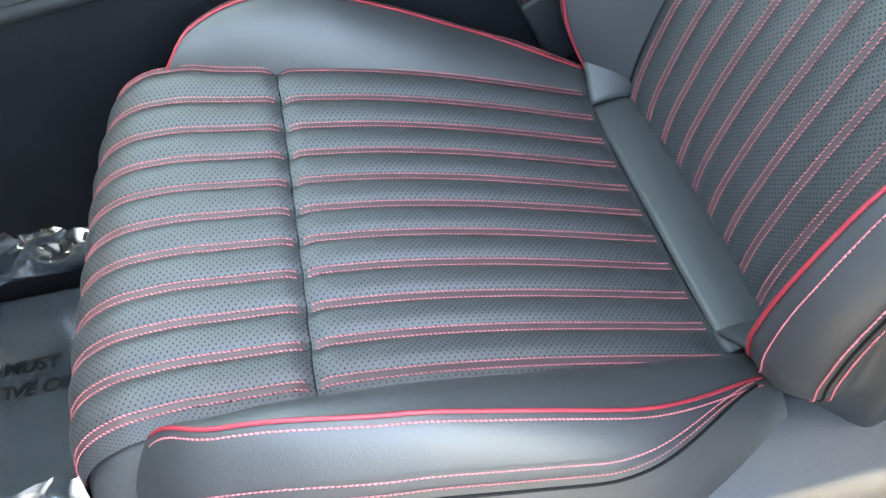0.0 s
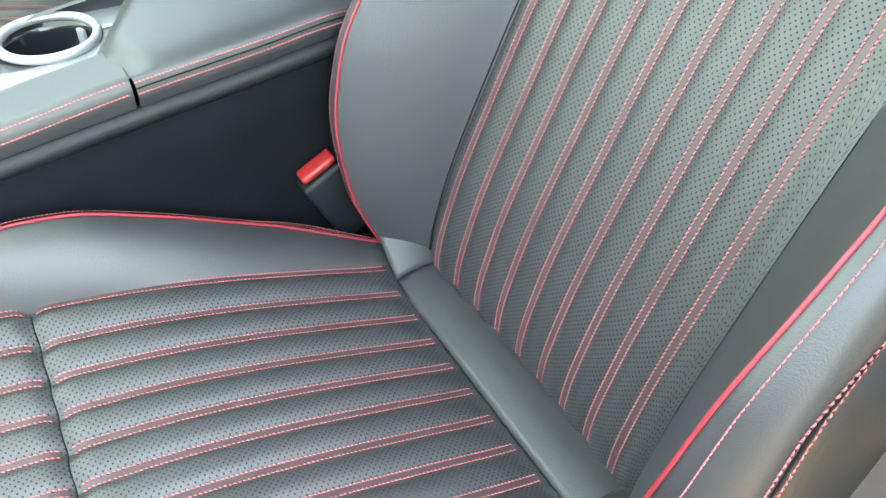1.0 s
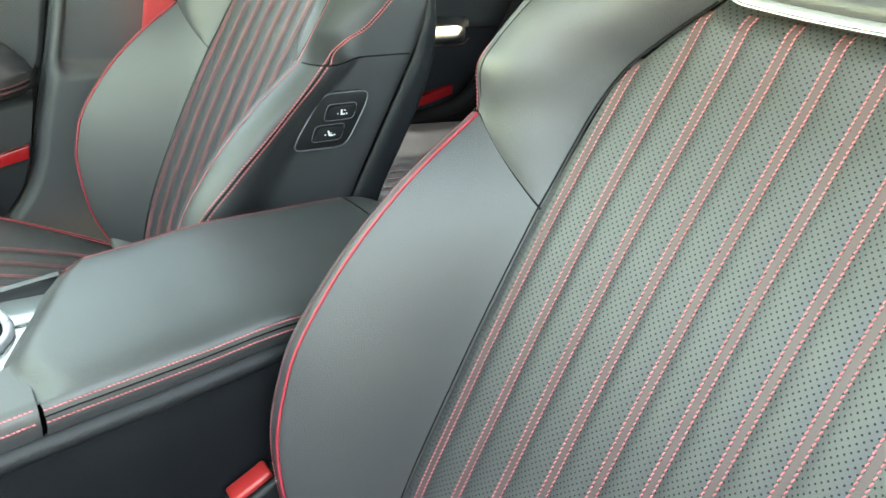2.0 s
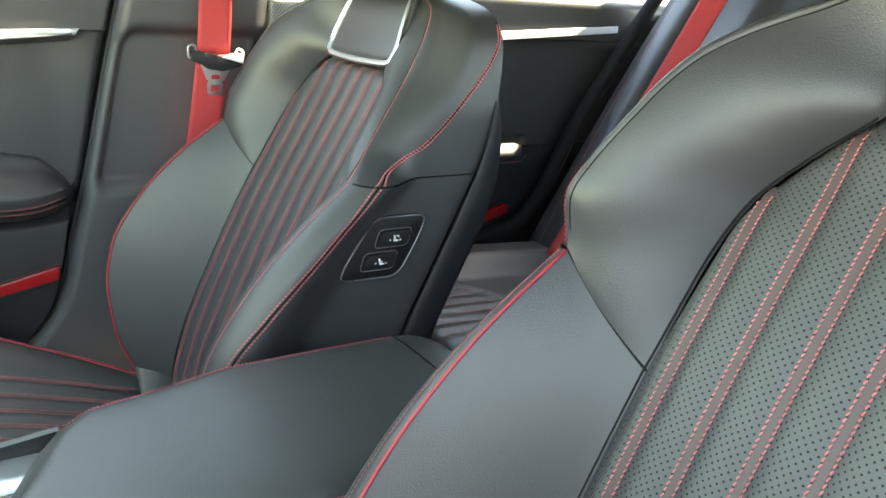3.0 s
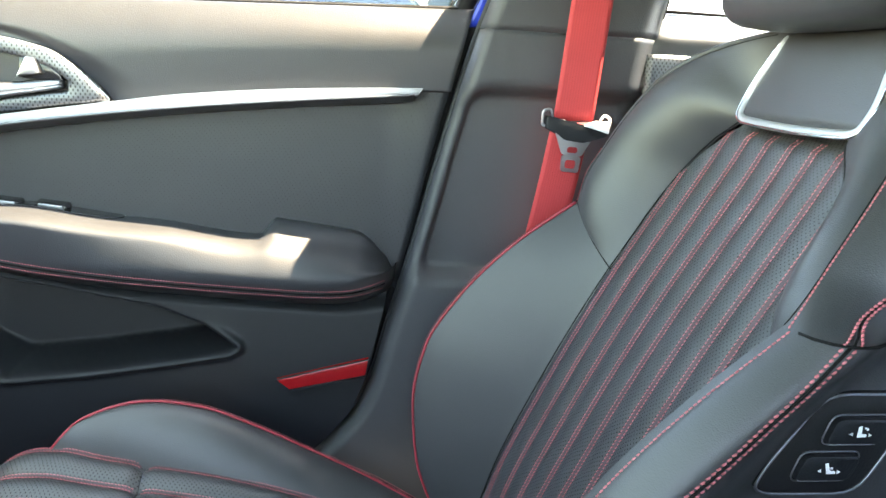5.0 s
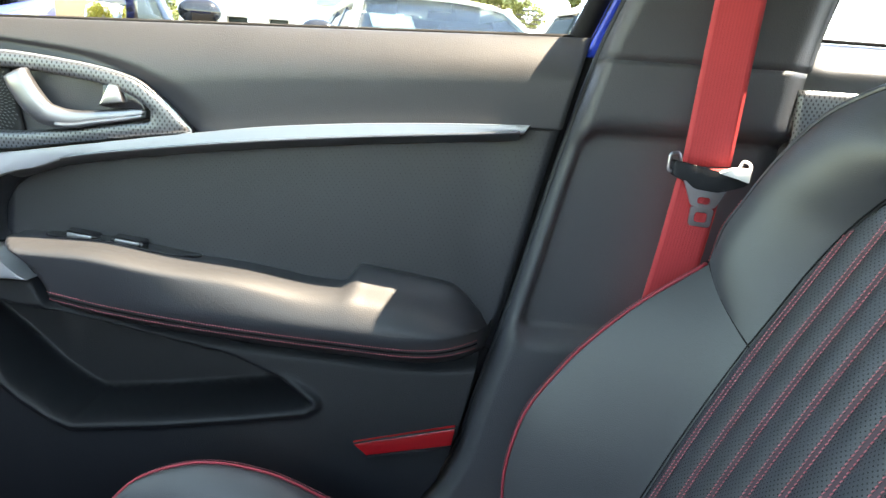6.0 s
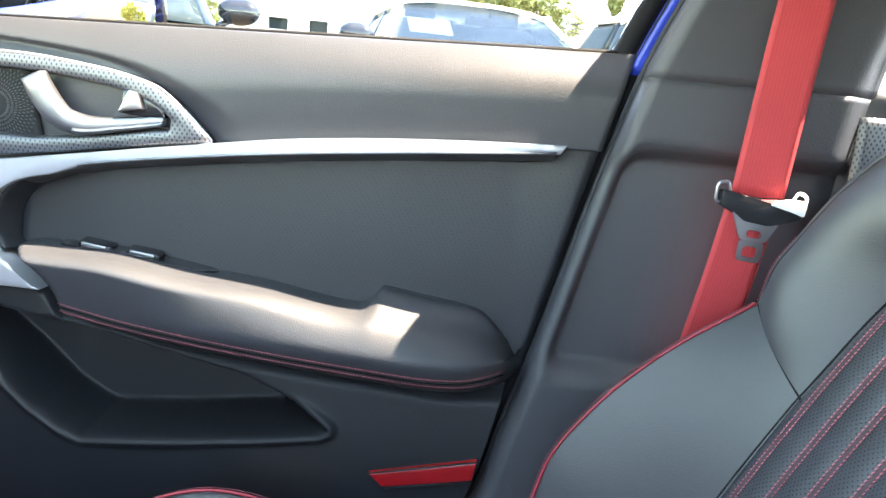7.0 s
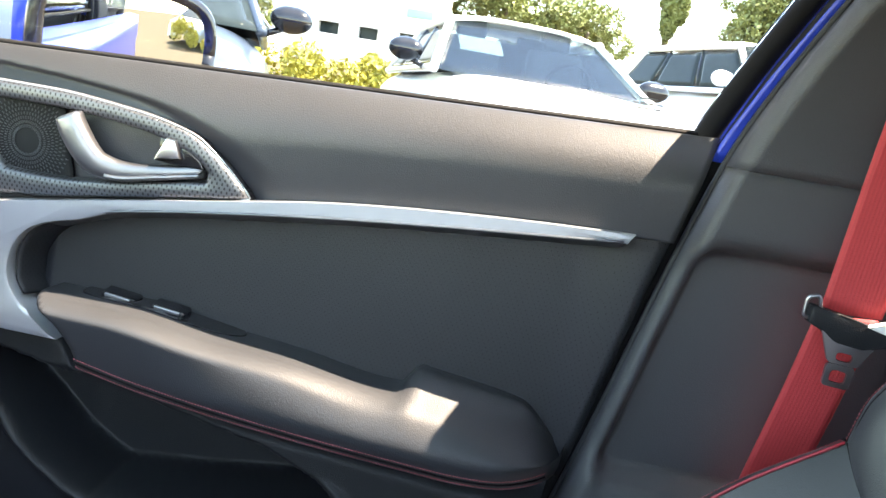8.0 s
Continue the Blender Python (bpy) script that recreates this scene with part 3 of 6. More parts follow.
    # rear shell
    def shell(u, v):
        k = v * 2
        if k < 1:
            w, z, xf, xr = [p(k) for p in side_path]
        else:
            w, z, xf, xr = [p(k - 1) for p in top_path]
        t = u * 2 - 1
        thick = 0.040 * (1 - smooth01((z - 0.62) / 0.20))
        side_t = min(1.0, (1 - abs(t)) / 0.12)
        flat_t = min(1.0, abs(t) / 0.88)
        return Vector((xr - 0.004 + thick * math.sin(side_t * math.pi / 2) + 0.050 * (1 - flat_t ** 2.2), math.copysign((w - 0.030) * flat_t + 0.004 * (1 - side_t), t), z - 0.002))
    sheet("back_shell", shell, 50, 60, PLASTIC, seat, "black plastic rear shell", thick=0.004)
    # headrest on its two posts
    for y in (-0.075, 0.075):
        tube("headrest_post", [Vector((0.565, y, 0.84)), Vector((0.59, y, 0.90)), Vector((0.605, y, 0.96))], 0.006, CHROME, seat, "chrome headrest post", sides=12)
        bm = bmesh.new()
        bmesh.ops.create_cone(bm, cap_ends=True, segments=16, radius1=0.016, radius2=0.013, depth=0.014)
        bmesh.ops.translate(bm, vec=(0.572, y, 0.876), verts=bm.verts)
        part("post_collar", bm, PLASTIC, seat)
    bm = bmesh.new()
    bmesh.ops.create_cube(bm, size=1.0)
    bmesh.ops.subdivide_edges(bm, edges=bm.edges[:], cuts=6, use_grid_fill=True)
    for v in bm.verts:
        q = Vector([c * 2 for c in v.co])
        r = max(abs(q.x), abs(q.y), abs(q.z)) / max(1e-6, (abs(q.x) ** 4 + abs(q.y) ** 4 + abs(q.z) ** 4) ** 0.25)
        q *= r
        v.co = Vector((0.545 + q.x * 0.052 + 0.02 * q.z, q.y * (0.132 - 0.012 * q.z), 0.960 + q.z * 0.088))
    part("headrest", bm, LEATHER, seat, "black leather headrest")


DRIVER_Y, PASS_Y = -0.362, 0.372
BACK_PARTS = ("backrest", "seam_tape", "wing", "flank", "shoulder", "welt", "joint", "badge", "silver", "frame", "back_shell", "headrest", "post", "pad_seam", "edge_seam")
driver_seat = thing("driver_seat", (0, DRIVER_Y, 0), "black leather sports seat with red stitching and piping", "car seat", "front seats")
build_seat(driver_seat)
passenger_seat = thing("passenger_seat", (0, PASS_Y, 0), "black leather sports seat with red piping and switches on its flank", "car seat", "front seats")
build_seat(passenger_seat, True)
# the driver's backrest is drawn out a little higher
for ob in driver_seat.children:
    if (ob.name.startswith(BACK_PARTS) and not (ob.name.startswith(("edge_seam", "seam_tape")) and max(v.co.z for v in ob.data.vertices) < 0.5)) or (ob.name.startswith("piping") and max(v.co.z for v in ob.data.vertices) > 0.6):
        ob.data = ob.data.copy()
        for v in ob.data.vertices:
            k = smooth01((v.co.z - 0.42) / 0.28)
            out = smooth01((-v.co.y - 0.16) / 0.05) * smooth01((v.co.z - 0.31) / 0.06) * (1 - smooth01((v.co.z - 0.60) / 0.08))
            v.co.y -= 0.010 * out
            if ob.name.startswith("flank") and v.co.y < -0.17:
                v.co.y += (-0.258 - v.co.y) * 0.75 * (1 - smooth01((v.co.z - 0.46) / 0.14)) * smooth01((v.co.x - 0.30 - 0.5 * max(0, v.co.z - 0.5)) / 0.04)
            v.co.z += 0.030 * k - 0.012 * smooth01((v.co.z - 0.72) / 0.08) * smooth01((abs(v.co.y) - 0.09) / 0.06)
            v.co.x += 0.012 * k - 0.014 * smooth01((v.co.z - 0.72) / 0.05) * smooth01((abs(v.co.y) - 0.15) / 0.05) * (1 - smooth01((v.co.x - 0.44) / 0.1))

# switches on the passenger seat's inner flank
FL = -0.1915
SWITCH = material("switch_black", (0.010, 0.010, 0.011), 0.42, bump=0.2, scale=900, kind="cells", spec=0.3)
sw = plate("switch_panel", fillet([(0.441, 0.653), (0.502, 0.653), (0.497, 0.634), (0.471, 0.587), (0.403, 0.588), (0.408, 0.603)], 0.014), FL - 0.006, FL + 0.012, SWITCH, passenger_seat, "black plastic switch panel", bevel=0.002)
rim = [Vector((x, FL - 0.0062, z)) for x, z in fillet([(0.441, 0.653), (0.502, 0.653), (0.497, 0.634), (0.471, 0.587), (0.403, 0.588), (0.408, 0.603)], 0.014)]
tube("rim", rim + [rim[0]], 0.0009, HANDLE, sw, "thin raised rim")
for n, (x, z) in enumerate(((0.4635, 0.630), (0.4475, 0.606))):
    key = plate("button", fillet([(x - 0.021, z - 0.008), (x - 0.015, z + 0.0085), (x + 0.021, z + 0.0085), (x + 0.015, z - 0.008)], 0.005), FL - 0.0105, FL - 0.004, PLASTIC, sw, "black rocker button", bevel=0.0015)
    rr = [Vector((a, FL - 0.0068, c)) for a, c in fillet([(x - 0.0225, z - 0.0095), (x - 0.0165, z + 0.010), (x + 0.0225, z + 0.010), (x + 0.0165, z - 0.0095)], 0.006)]
    tube("button_rim", rr + [rr[0]], 0.0005, HANDLE, sw)
    back = [(-0.0035, 0.0050), (-0.0012, 0.0054), (0.0010, -0.0008), (0.0052, -0.0012), (0.0056, -0.0032), (-0.0014, -0.0034)]
    lean_by = 0.0016 if n == 0 else 0.0
    marks = [[(a + lean_by * c / 0.005, c) for a, c in back], [(-0.0090, -0.0010), (-0.0062, 0.0004), (-0.0062, -0.0024)], [(0.0094, -0.0016), (0.0068, -0.0002), (0.0068, -0.0030)]]
    marks.append([(0.0030, 0.0048), (0.0062, 0.0036), (0.0052, 0.0016), (0.0044, 0.0030), (0.0028, 0.0034)] if n == 0 else [(0.0012, 0.0020), (0.0030, 0.0020), (0.0030, 0.0004), (0.0012, 0.0004)])
    for mk in marks:
        plate("icon", [(x + 0.8 * a, z + 0.8 * c) for a, c in mk], FL - 0.0110, FL - 0.0102, ICON, key, "white seat symbol")

# plastic side cover and front corner pads of both cushions
cover_top = curve([-0.12, 0.10, 0.15, 0.21, 0.26, 0.32, 0.45, 0.70], [0.250, 0.262, 0.270, 0.290, 0.298, 0.302, 0.305, 0.305])
for seat, m in ((driver_seat, -1), (passenger_seat, 1)):
    def cover(u, v, m=m):
        x = -0.12 + 0.80 * v
        top = cover_top(x)
        y = 0.200 + 0.092 * math.sin(u * math.pi / 2) ** 0.8
        return Vector((x, m * y, top - 0.022 * u - 0.13 * max(0, u - 0.55) / 0.45))
    sheet("side_cover", cover, 16, 50, GREY_PLASTIC, seat, "dark grey plastic side cover", thick=0.004, flip=m > 0)
for seat in (driver_seat, passenger_seat):
    for m in (-1, 1):
        def pad(u, v, m=m):
            p = nose(-0.110 - 0.22 * v, m * 0.185, cushion_z(-0.15) - 0.013 - 0.085 * u ** 1.6)
            return Vector((p.x + 0.030 * u ** 2 * smooth01(v / 0.4), m * (0.172 + 0.046 * math.sin(u * math.pi / 2)), p.z))
        sheet("corner_pad", pad, 12, 16, LEATHER, seat, "smooth black leather front corner", flip=m > 0)
        tube("pad_seam", [pad(0.03, v) + Vector((0, m * 0.001, 0.001)) for v in np.linspace(0.2, 1, 20)], 0.0013, RUBBER, seat)

# ---- car body around the cabin ----
tagged(block("floor", (2.9, 1.46, 0.04), (0.45, 0, 0.02), CARPET, None, bevel=0.01), "black carpeted car floor", "floor", kind="structure")
pillar_f = curve([0.10, 0.25, 0.322, 0.350, 0.391, 0.439, 0.488, 0.541, 0.595, 0.78, 0.881, 0.95, 1.14], [-0.10, 0.03, 0.122, 0.150, 0.180, 0.199, 0.211, 0.225, 0.240, 0.284, 0.312, 0.338, 0.423])
pillar_r = curve([0.10, 0.40, 0.60, 0.765, 0.88, 0.95, 1.14], [0.60, 0.53, 0.505, 0.513, 0.528, 0.538, 0.575])
lean = curve([0.10, 0.88, 0.95, 1.05, 1.14], [0.0, 0.0, -0.012, -0.05, -0.10])
pillar = thing("pillar_trim", (0.42, 0.72, 0.1), "black plastic centre pillar trim behind the door", "pillar trim", kind="structure")


def pillar_y(x, z):
    """The trim's face: a proud frame round a recessed panel with rounded corners."""
    a, b, c, r = x - pillar_f(z) - 0.003, z - 0.566, 0.810 - z, 0.030
    d = min(a, b, c)
    for e in (b, c):
        if a < r and e < r:
            d = min(d, r - math.hypot(r - a, r - e))
    base = 0.692 + 0.008 * smooth01((z - 0.56) / 0.2)
    return base + (0.724 - base) * smooth01((d + 0.001) / 0.014) + lean(z)


def loc(ob, p):
    return Vector(p) - ob.location


def pil(z0, z1):
    def f(u, v):
        z = z0 + (z1 - z0) * v
        a, c = pillar_f(z), pillar_r(z)
        x = a + (c - a) * u
        roll = 0.030 * (1 - smooth01((x - a) / 0.010)) + 0.02 * smooth01((x - c + 0.03) / 0.03)
        return loc(pillar, (x, pillar_y(x, z) + roll, z))
    return f
sheet("lower_trim", pil(0.10, 0.8733), 64, 130, GREY_PLASTIC, pillar, "black plastic lower pillar trim", thick=0.003)
sheet("upper_trim", pil(0.8733, 1.14), 40, 30, GREY_PLASTIC, pillar, "black plastic upper pillar trim", thick=0.003)
tube("trim_joint", [pil(0.1, 1.14)(u, (0.8733 - 0.1) / 1.04) + Vector((0, 0.0004, 0)) for u in np.linspace(0.01, 0.99, 40)], 0.0016, RUBBER, pillar)
tagged(sheet("pillar_core", lambda u, v: Vector((pillar_f(0.10 + 1.04 * v) + 0.004 + (pillar_r(0.10 + 1.04 * v) - pillar_f(0.10 + 1.04 * v) + 0.01) * u, 0.790 + lean(0.10 + 1.04 * v), 0.10 + 1.04 * v)), 6, 30, RUBBER, None, thick=0.04), "dark body pillar behind the trim", "pillar", kind="structure")
seal = [Vector((pillar_f(z) - 0.006, 0.746 + lean(z), z)) for z in np.linspace(0.12, 1.13, 60)]
tagged(tube("door_seal", seal, 0.007, RUBBER, None, sides=10), "black rubber door seal along the pillar", "door seal", kind="structure")
flap = [Vector((pillar_f(z) - 0.002, 0.728 + lean(z), z)) for z in np.linspace(0.12, 1.13, 60)]
tube("trim_lip", [p - pillar.location for p in flap], 0.0035, PLASTIC, pillar, "black edge lip")
# painted body edge that shows in the gap above the sill
tagged(sheet("body_edge", lambda u, v: Vector((pillar_f(0.876 + 0.27 * v) - 0.013 + 0.014 * u, 0.758 + lean(0.876 + 0.27 * v), 0.876 + 0.27 * v)), 4, 24, BLUE, None, thick=0.02), "blue painted body edge beside the pillar", "car body", kind="structure")
tagged(sheet("outer_body", lambda u, v: Vector((-0.72 + 2.5 * u, 0.86 + 0.02 * math.sin(v * 3.1), -0.02 + 0.89 * v)), 30, 16, BLUE, None, thick=0.02), "glossy blue outer side of the car", "car body", kind="structure")
tagged(sheet("shoulder_line", lambda u, v: Vector((-0.72 + 2.5 * u, 0.79 + 0.07 * v, 0.852 + 0.022 * u - 0.006 * v * v)), 30, 6, BLUE, None, thick=0.01), "blue painted window shoulder", "car body", kind="structure")

# roof, far pillars and closing walls
# unseen roof: narrow for sun on the armrests, widened behind to shade the bench edge
def roof(u, v):
    x = 0.04 + 1.66 * v
    y = (u * 2 - 1) * (0.600 + 0.11 * smooth01((x - 1.25) / 0.08))
    return Vector((x, y, 1.185 - 0.05 * (abs(u * 2 - 1)) ** 3 - 0.05 * (2 * v - 1) ** 2))
tagged(sheet("ceiling", roof, 24, 24, LINER, None, thick=0.03, flip=True), "black fabric headliner", "headliner", kind="structure")
for m in (-1, 1):
    tagged(tube("a_pillar", path3([(0.04, m * 0.60, 1.12), (-0.42, m * 0.68, 1.00), (-0.88, m * 0.74, 0.80)], 20), 0.03, GREY_PLASTIC, None), "dark windscreen pillar", "pillar", kind="structure")
    # rails follow the unseen roof's added rear width
    tagged(tube("roof_rail", path3([(0.04, m * 0.60, 1.125), (0.4, m * 0.60, 1.145), (0.8, m * 0.60, 1.145), (1.22, m * 0.605, 1.13), (1.36, m * 0.70, 1.12), (1.70, m * 0.70, 1.09)], 30), 0.03, GREY_PLASTIC, None), "dark roof rail above the doors", "roof rail", kind="structure")
    tagged(tube("c_pillar", path3([(1.70, m * 0.70, 1.09), (1.78, m * 0.70, 1.0), (1.85, m * 0.68, 0.86)], 16), 0.06, GREY_PLASTIC, None), "dark rear pillar", "pillar", kind="structure")
# unseen block, carried back and down to shade the footwell and lower door
tagged(block("dashboard", (0.58, 1.42, 0.50), (-0.76, 0, 0.55), PLASTIC, None, bevel=0.05), "black dashboard", "dashboard", kind="structure")
tagged(block("firewall", (0.04, 1.46, 0.75), (-1.06, 0, 0.38), PLASTIC, None), "black front bulkhead", "wall", kind="structure")
tagged(block("rear_shelf", (0.5, 1.4, 0.04), (1.62, 0, 0.85), CARPET, None), "black parcel shelf", "shelf", kind="structure")
tagged(block("rear_bulkhead", (0.04, 1.46, 0.85), (1.86, 0, 0.43), PLASTIC, None), "black rear bulkhead", "wall", kind="structure")
tagged(block("wall_driver_rear", (1.45, 0.05, 0.84), (1.15, -0.765, 0.46), PLASTIC, None), "black driver side rear door panel", "wall", kind="structure")
tagged(block("wall_driver_front", (0.45, 0.05, 0.84), (-0.80, -0.765, 0.46), PLASTIC, None), "black driver side front panel", "wall", kind="structure")
tagged(tube("driver_pillar", path3([(0.38, -0.60, 1.13), (0.36, -0.68, 0.95), (0.34, -0.75, 0.8), (0.30, -0.76, 0.3), (0.25, -0.76, 0.05)], 24), 0.05, PLASTIC, None), "black driver side centre pillar", "pillar", kind="structure")
tagged(block("wall_driver_door", (1.05, 0.10, 0.80), (-0.44, -1.26, 0.50), PLASTIC, None, bevel=0.03, turn=(0, 0, -70)), "open black driver door panel", "wall", kind="structure")
tagged(block("door_sill", (1.1, 0.09, 0.17), (-0.1, -0.745, 0.085), GREY_PLASTIC, None, bevel=0.02), "dark grey sill below the open driver door", "sill", kind="structure")

# ---- passenger door ----
door = thing("passenger_door", (0, 0.75, 0.1), "closed black door panel with silver trim and armrest", "car door")
tt = curve([-0.46, -0.345, -0.117, -0.034, 0.074, 0.18, 0.30], [0.708, 0.728, 0.767, 0.780, 0.791, 0.798, 0.803])
tb = curve([-0.46, -0.325, -0.26, -0.143, -0.031, 0.078, 0.184, 0.30], [0.690, 0.703, 0.723, 0.743, 0.758, 0.770, 0.780, 0.792])
sill_z = lambda x: 0.882 + 0.032 * x
door_gap = curve([0.10, 0.45, 0.60, 0.80, 0.88], [0.014, 0.010, 0.012, 0.011, 0.006])
door_end = lambda z: pillar_f(z) - door_gap(z)


def D(x, y, z):
    return Vector((x, y, z)) - door.location


crease = curve([0.74, 0.768, 0.785, 0.800, 0.815, 0.830, 0.842, 0.852, 0.860], [-0.070, -0.080, -0.090, -0.104, -0.128, -0.160, -0.205, -0.300, -0.50])   # fold round the handle


def upper(u, v):
    z0 = sill_z(-0.46 + 0.74 * u)
    x1 = door_end(0.80 + 0.085 * (1 - v))
    x = -0.46 + (x1 + 0.46) * u
    z1 = tt(x) - 0.004
    if v < 0.12:
        t = v / 0.12
        return D(x, 0.766 - 0.016 * t, sill_z(x) + 0.005 * math.sin(t * math.pi / 2))
    t = (v - 0.12) / 0.88
    z = sill_z(x) + 0.005 + (z1 - sill_z(x) - 0.005) * t ** 1.15
    y = 0.750 - 0.034 * math.sin(min(1, t * 1.7) * math.pi / 2) + 0.012 * max(0.0, t - 0.5) ** 1.5
    dip = 0.011 * smooth01((crease(z) - x) / 0.05)
    return D(x, y + dip, z)
sheet("upper_panel", upper, 120, 60, SOFT, door, "grained soft vinyl upper door panel", thick=0.003)
tube("window_seal", [D(x, 0.768, sill_z(x) + 0.004) for x in np.linspace(-0.50, 0.285, 40)], 0.0055, RUBBER, door, "black window seal")
tube("window_bead", [D(x, 0.760, sill_z(x) + 0.006) for x in np.linspace(-0.50, 0.285, 40)], 0.002, RUBBER, door, "thin black window bead")
xs = np.linspace(-0.50, 0.243, 54)
c_in = round_outline([(-0.265, 0.7225), (-0.310, 0.713), (-0.336, 0.700), (-0.350, 0.676), (-0.352, 0.650), (-0.340, 0.628), (-0.315, 0.607), (-0.286, 0.585)], 2, closed=False)
plate("trim_strip", [(x, tt(x)) for x in xs] + [(0.237, 0.791)] + [(x, tb(x) + 0.0072) for x in xs[::-1] if -0.26 < x < 0.228] + c_in + [(-0.375, 0.594), (-0.50, 0.604)], 0.708, 0.750, SILVER, door, "satin silver trim strip curving round the armrest", bevel=0.004, bend=lambda x, z: -0.006 * smooth01((-0.22 - x) / 0.1))
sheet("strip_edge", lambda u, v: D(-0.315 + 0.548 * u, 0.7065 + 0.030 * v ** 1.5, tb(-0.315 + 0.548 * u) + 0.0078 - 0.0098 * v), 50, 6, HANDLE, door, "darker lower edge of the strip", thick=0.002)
for ob in list(door.children):
    if ob.name.startswith("trim_strip"):
        ob.location = -door.location
DIMPLE = material("dimpled_silver", (0.125, 0.129, 0.138), 0.38, metal=0.7, bump=0.5, scale=150, mottle=0.1)
dn, dl = DIMPLE.node_tree.nodes, DIMPLE.node_tree.links
axes = dn.new("ShaderNodeSeparateXYZ")
dl.new(dn["Texture Coordinate"].outputs["Object"], axes.inputs[0])


def ripple(axis, turns):
    """A sine along one axis of the panel, so many radians to the metre."""
    times, sine = dn.new("ShaderNodeMath"), dn.new("ShaderNodeMath")
    times.operation, sine.operation = "MULTIPLY", "SINE"
    times.inputs[1].default_value = turns
    dl.new(axes.outputs[axis], times.inputs[0]), dl.new(times.outputs[0], sine.inputs[0])
    return sine.outputs[0]
# staggered rows of dimples, 5 mm apart, their shade painted in as dark dots
pits, steps, pit_shade_mix = dn.new("ShaderNodeMath"), dn.new("ShaderNodeMapRange"), dn.new("ShaderNodeMix")
pits.operation, steps.interpolation_type, pit_shade_mix.data_type = "MULTIPLY", "SMOOTHSTEP", "RGBA"
dl.new(ripple(0, 1208.0), pits.inputs[0]), dl.new(ripple(2, 827.0), pits.inputs[1])
steps.inputs["From Min"].default_value, steps.inputs["From Max"].default_value = 0.25, 0.62
steps.inputs["To Min"].default_value, steps.inputs["To Max"].default_value = 1.0, 0.0
dl.new(pits.outputs[0], steps.inputs["Value"])
dl.new(dn["Principled BSDF"].inputs["Base Color"].links[0].from_socket, pit_shade_mix.inputs["B"])
pit_shade_mix.inputs["A"].default_value = (0.040, 0.041, 0.044, 1)
dl.new(steps.outputs[0], pit_shade_mix.inputs["Factor"]), dl.new(pit_shade_mix.outputs["Result"], dn["Principled BSDF"].inputs["Base Color"])
dl.new(steps.outputs[0], dn["Bump"].inputs["Height"])
dn["Bump"].inputs["Distance"].default_value = 0.0003
outer = [(-0.46, 0.838), (-0.389, 0.839), (-0.329, 0.839), (-0.24, 0.832), (-0.181, 0.820), (-0.150, 0.800), (-0.130, 0.782), (-0.117, 0.768), (-0.16, 0.762), (-0.203, 0.755), (-0.26, 0.746), (-0.322, 0.736), (-0.37, 0.730), (-0.46, 0.716)]
inner = [(-0.46, 0.824), (-0.385, 0.824), (-0.320, 0.824), (-0.24, 0.8175), (-0.190, 0.808), (-0.170, 0.796), (-0.163, 0.788), (-0.163, 0.777), (-0.19, 0.772), (-0.222, 0.767), (-0.262, 0.760), (-0.318, 0.755), (-0.362, 0.757), (-0.40, 0.80)]
op, ip = path3([(x, 0, z) for x, z in outer], 120), path3([(x, 0, z) for x, z in inner], 120)


def bezel(u, v):
    i = int(round(u * 120))
    p = op[i].lerp(ip[i], v)
    y = 0.7155 - 0.0015 * math.sin(v * math.pi) + (0.02 * (v - 0.9) / 0.1 if v > 0.9 else 0) + (0.01 * (0.1 - v) / 0.1 if v < 0.1 else 0)
    return D(p.x, y, p.z)
sheet("handle_surround", bezel, 120, 14, DIMPLE, door, "dimpled silver surround", flip=True, thick=0.002)
tube("surround_edge", [D(p.x, 0.717, p.z + 0.001) for p in op[:66]], 0.0010, SILVER, door, "bright upper edge")
GRILLE = perforated("speaker_grille", (0.03, 0.03, 0.033), 0.5, pitch=0.0032, hole=0.26)
GRILLE_BLACK = material("tweeter_black", (0.007, 0.0075, 0.009), 0.55, bump=0.2, scale=900, kind="cells", spec=0.2)
tweeter = sheet("tweeter_grille", lambda u, v: D(-0.46 + (0.143 + 0.018 * (1 - v)) * u, 0.722 + 0.006 * u, 0.742 + 0.085 * v), 16, 10, GRILLE_BLACK, door, "black tweeter grille with sun-ray slots", thick=0.003)
bm = bmesh.new()
for ring_i in range(8):   # sun-ray slots of the grille
    r = 0.014 + 0.0042 * ring_i
    for k in range(56):
        a = 2 * math.pi * (k + 0.5 * (ring_i % 2)) / 56
        x, z = -0.352 + r * math.cos(a), 0.785 + r * math.sin(a)
        if -0.455 < x < -0.321 + 0.018 * (1 - (z - 0.742) / 0.085) and 0.746 < z < 0.822:
            q = bmesh.ops.create_cube(bm, size=1.0)["verts"]
            bmesh.ops.scale(bm, vec=(0.0026, 0.0008, 0.0008), verts=q)
            bmesh.ops.rotate(bm, matrix=Euler((0, -a, 0)).to_matrix(), verts=q)
            bmesh.ops.translate(bm, vec=D(x, 0.7182 + 0.006 * (x + 0.46) / 0.15, z), verts=q)
part("sun_ray_slots", bm, GREY_PLASTIC, tweeter, "fine raised bars between the grille slots", smooth=False)
cup_o = [(-0.322, 0.826), (-0.30, 0.752), (-0.26, 0.757), (-0.16, 0.775), (-0.160, 0.795), (-0.188, 0.813), (-0.25, 0.823)]
c = plate("handle_cup", cup_o, 0.742, 0.752, PLASTIC, door, "black handle recess")
c.location = -door.location
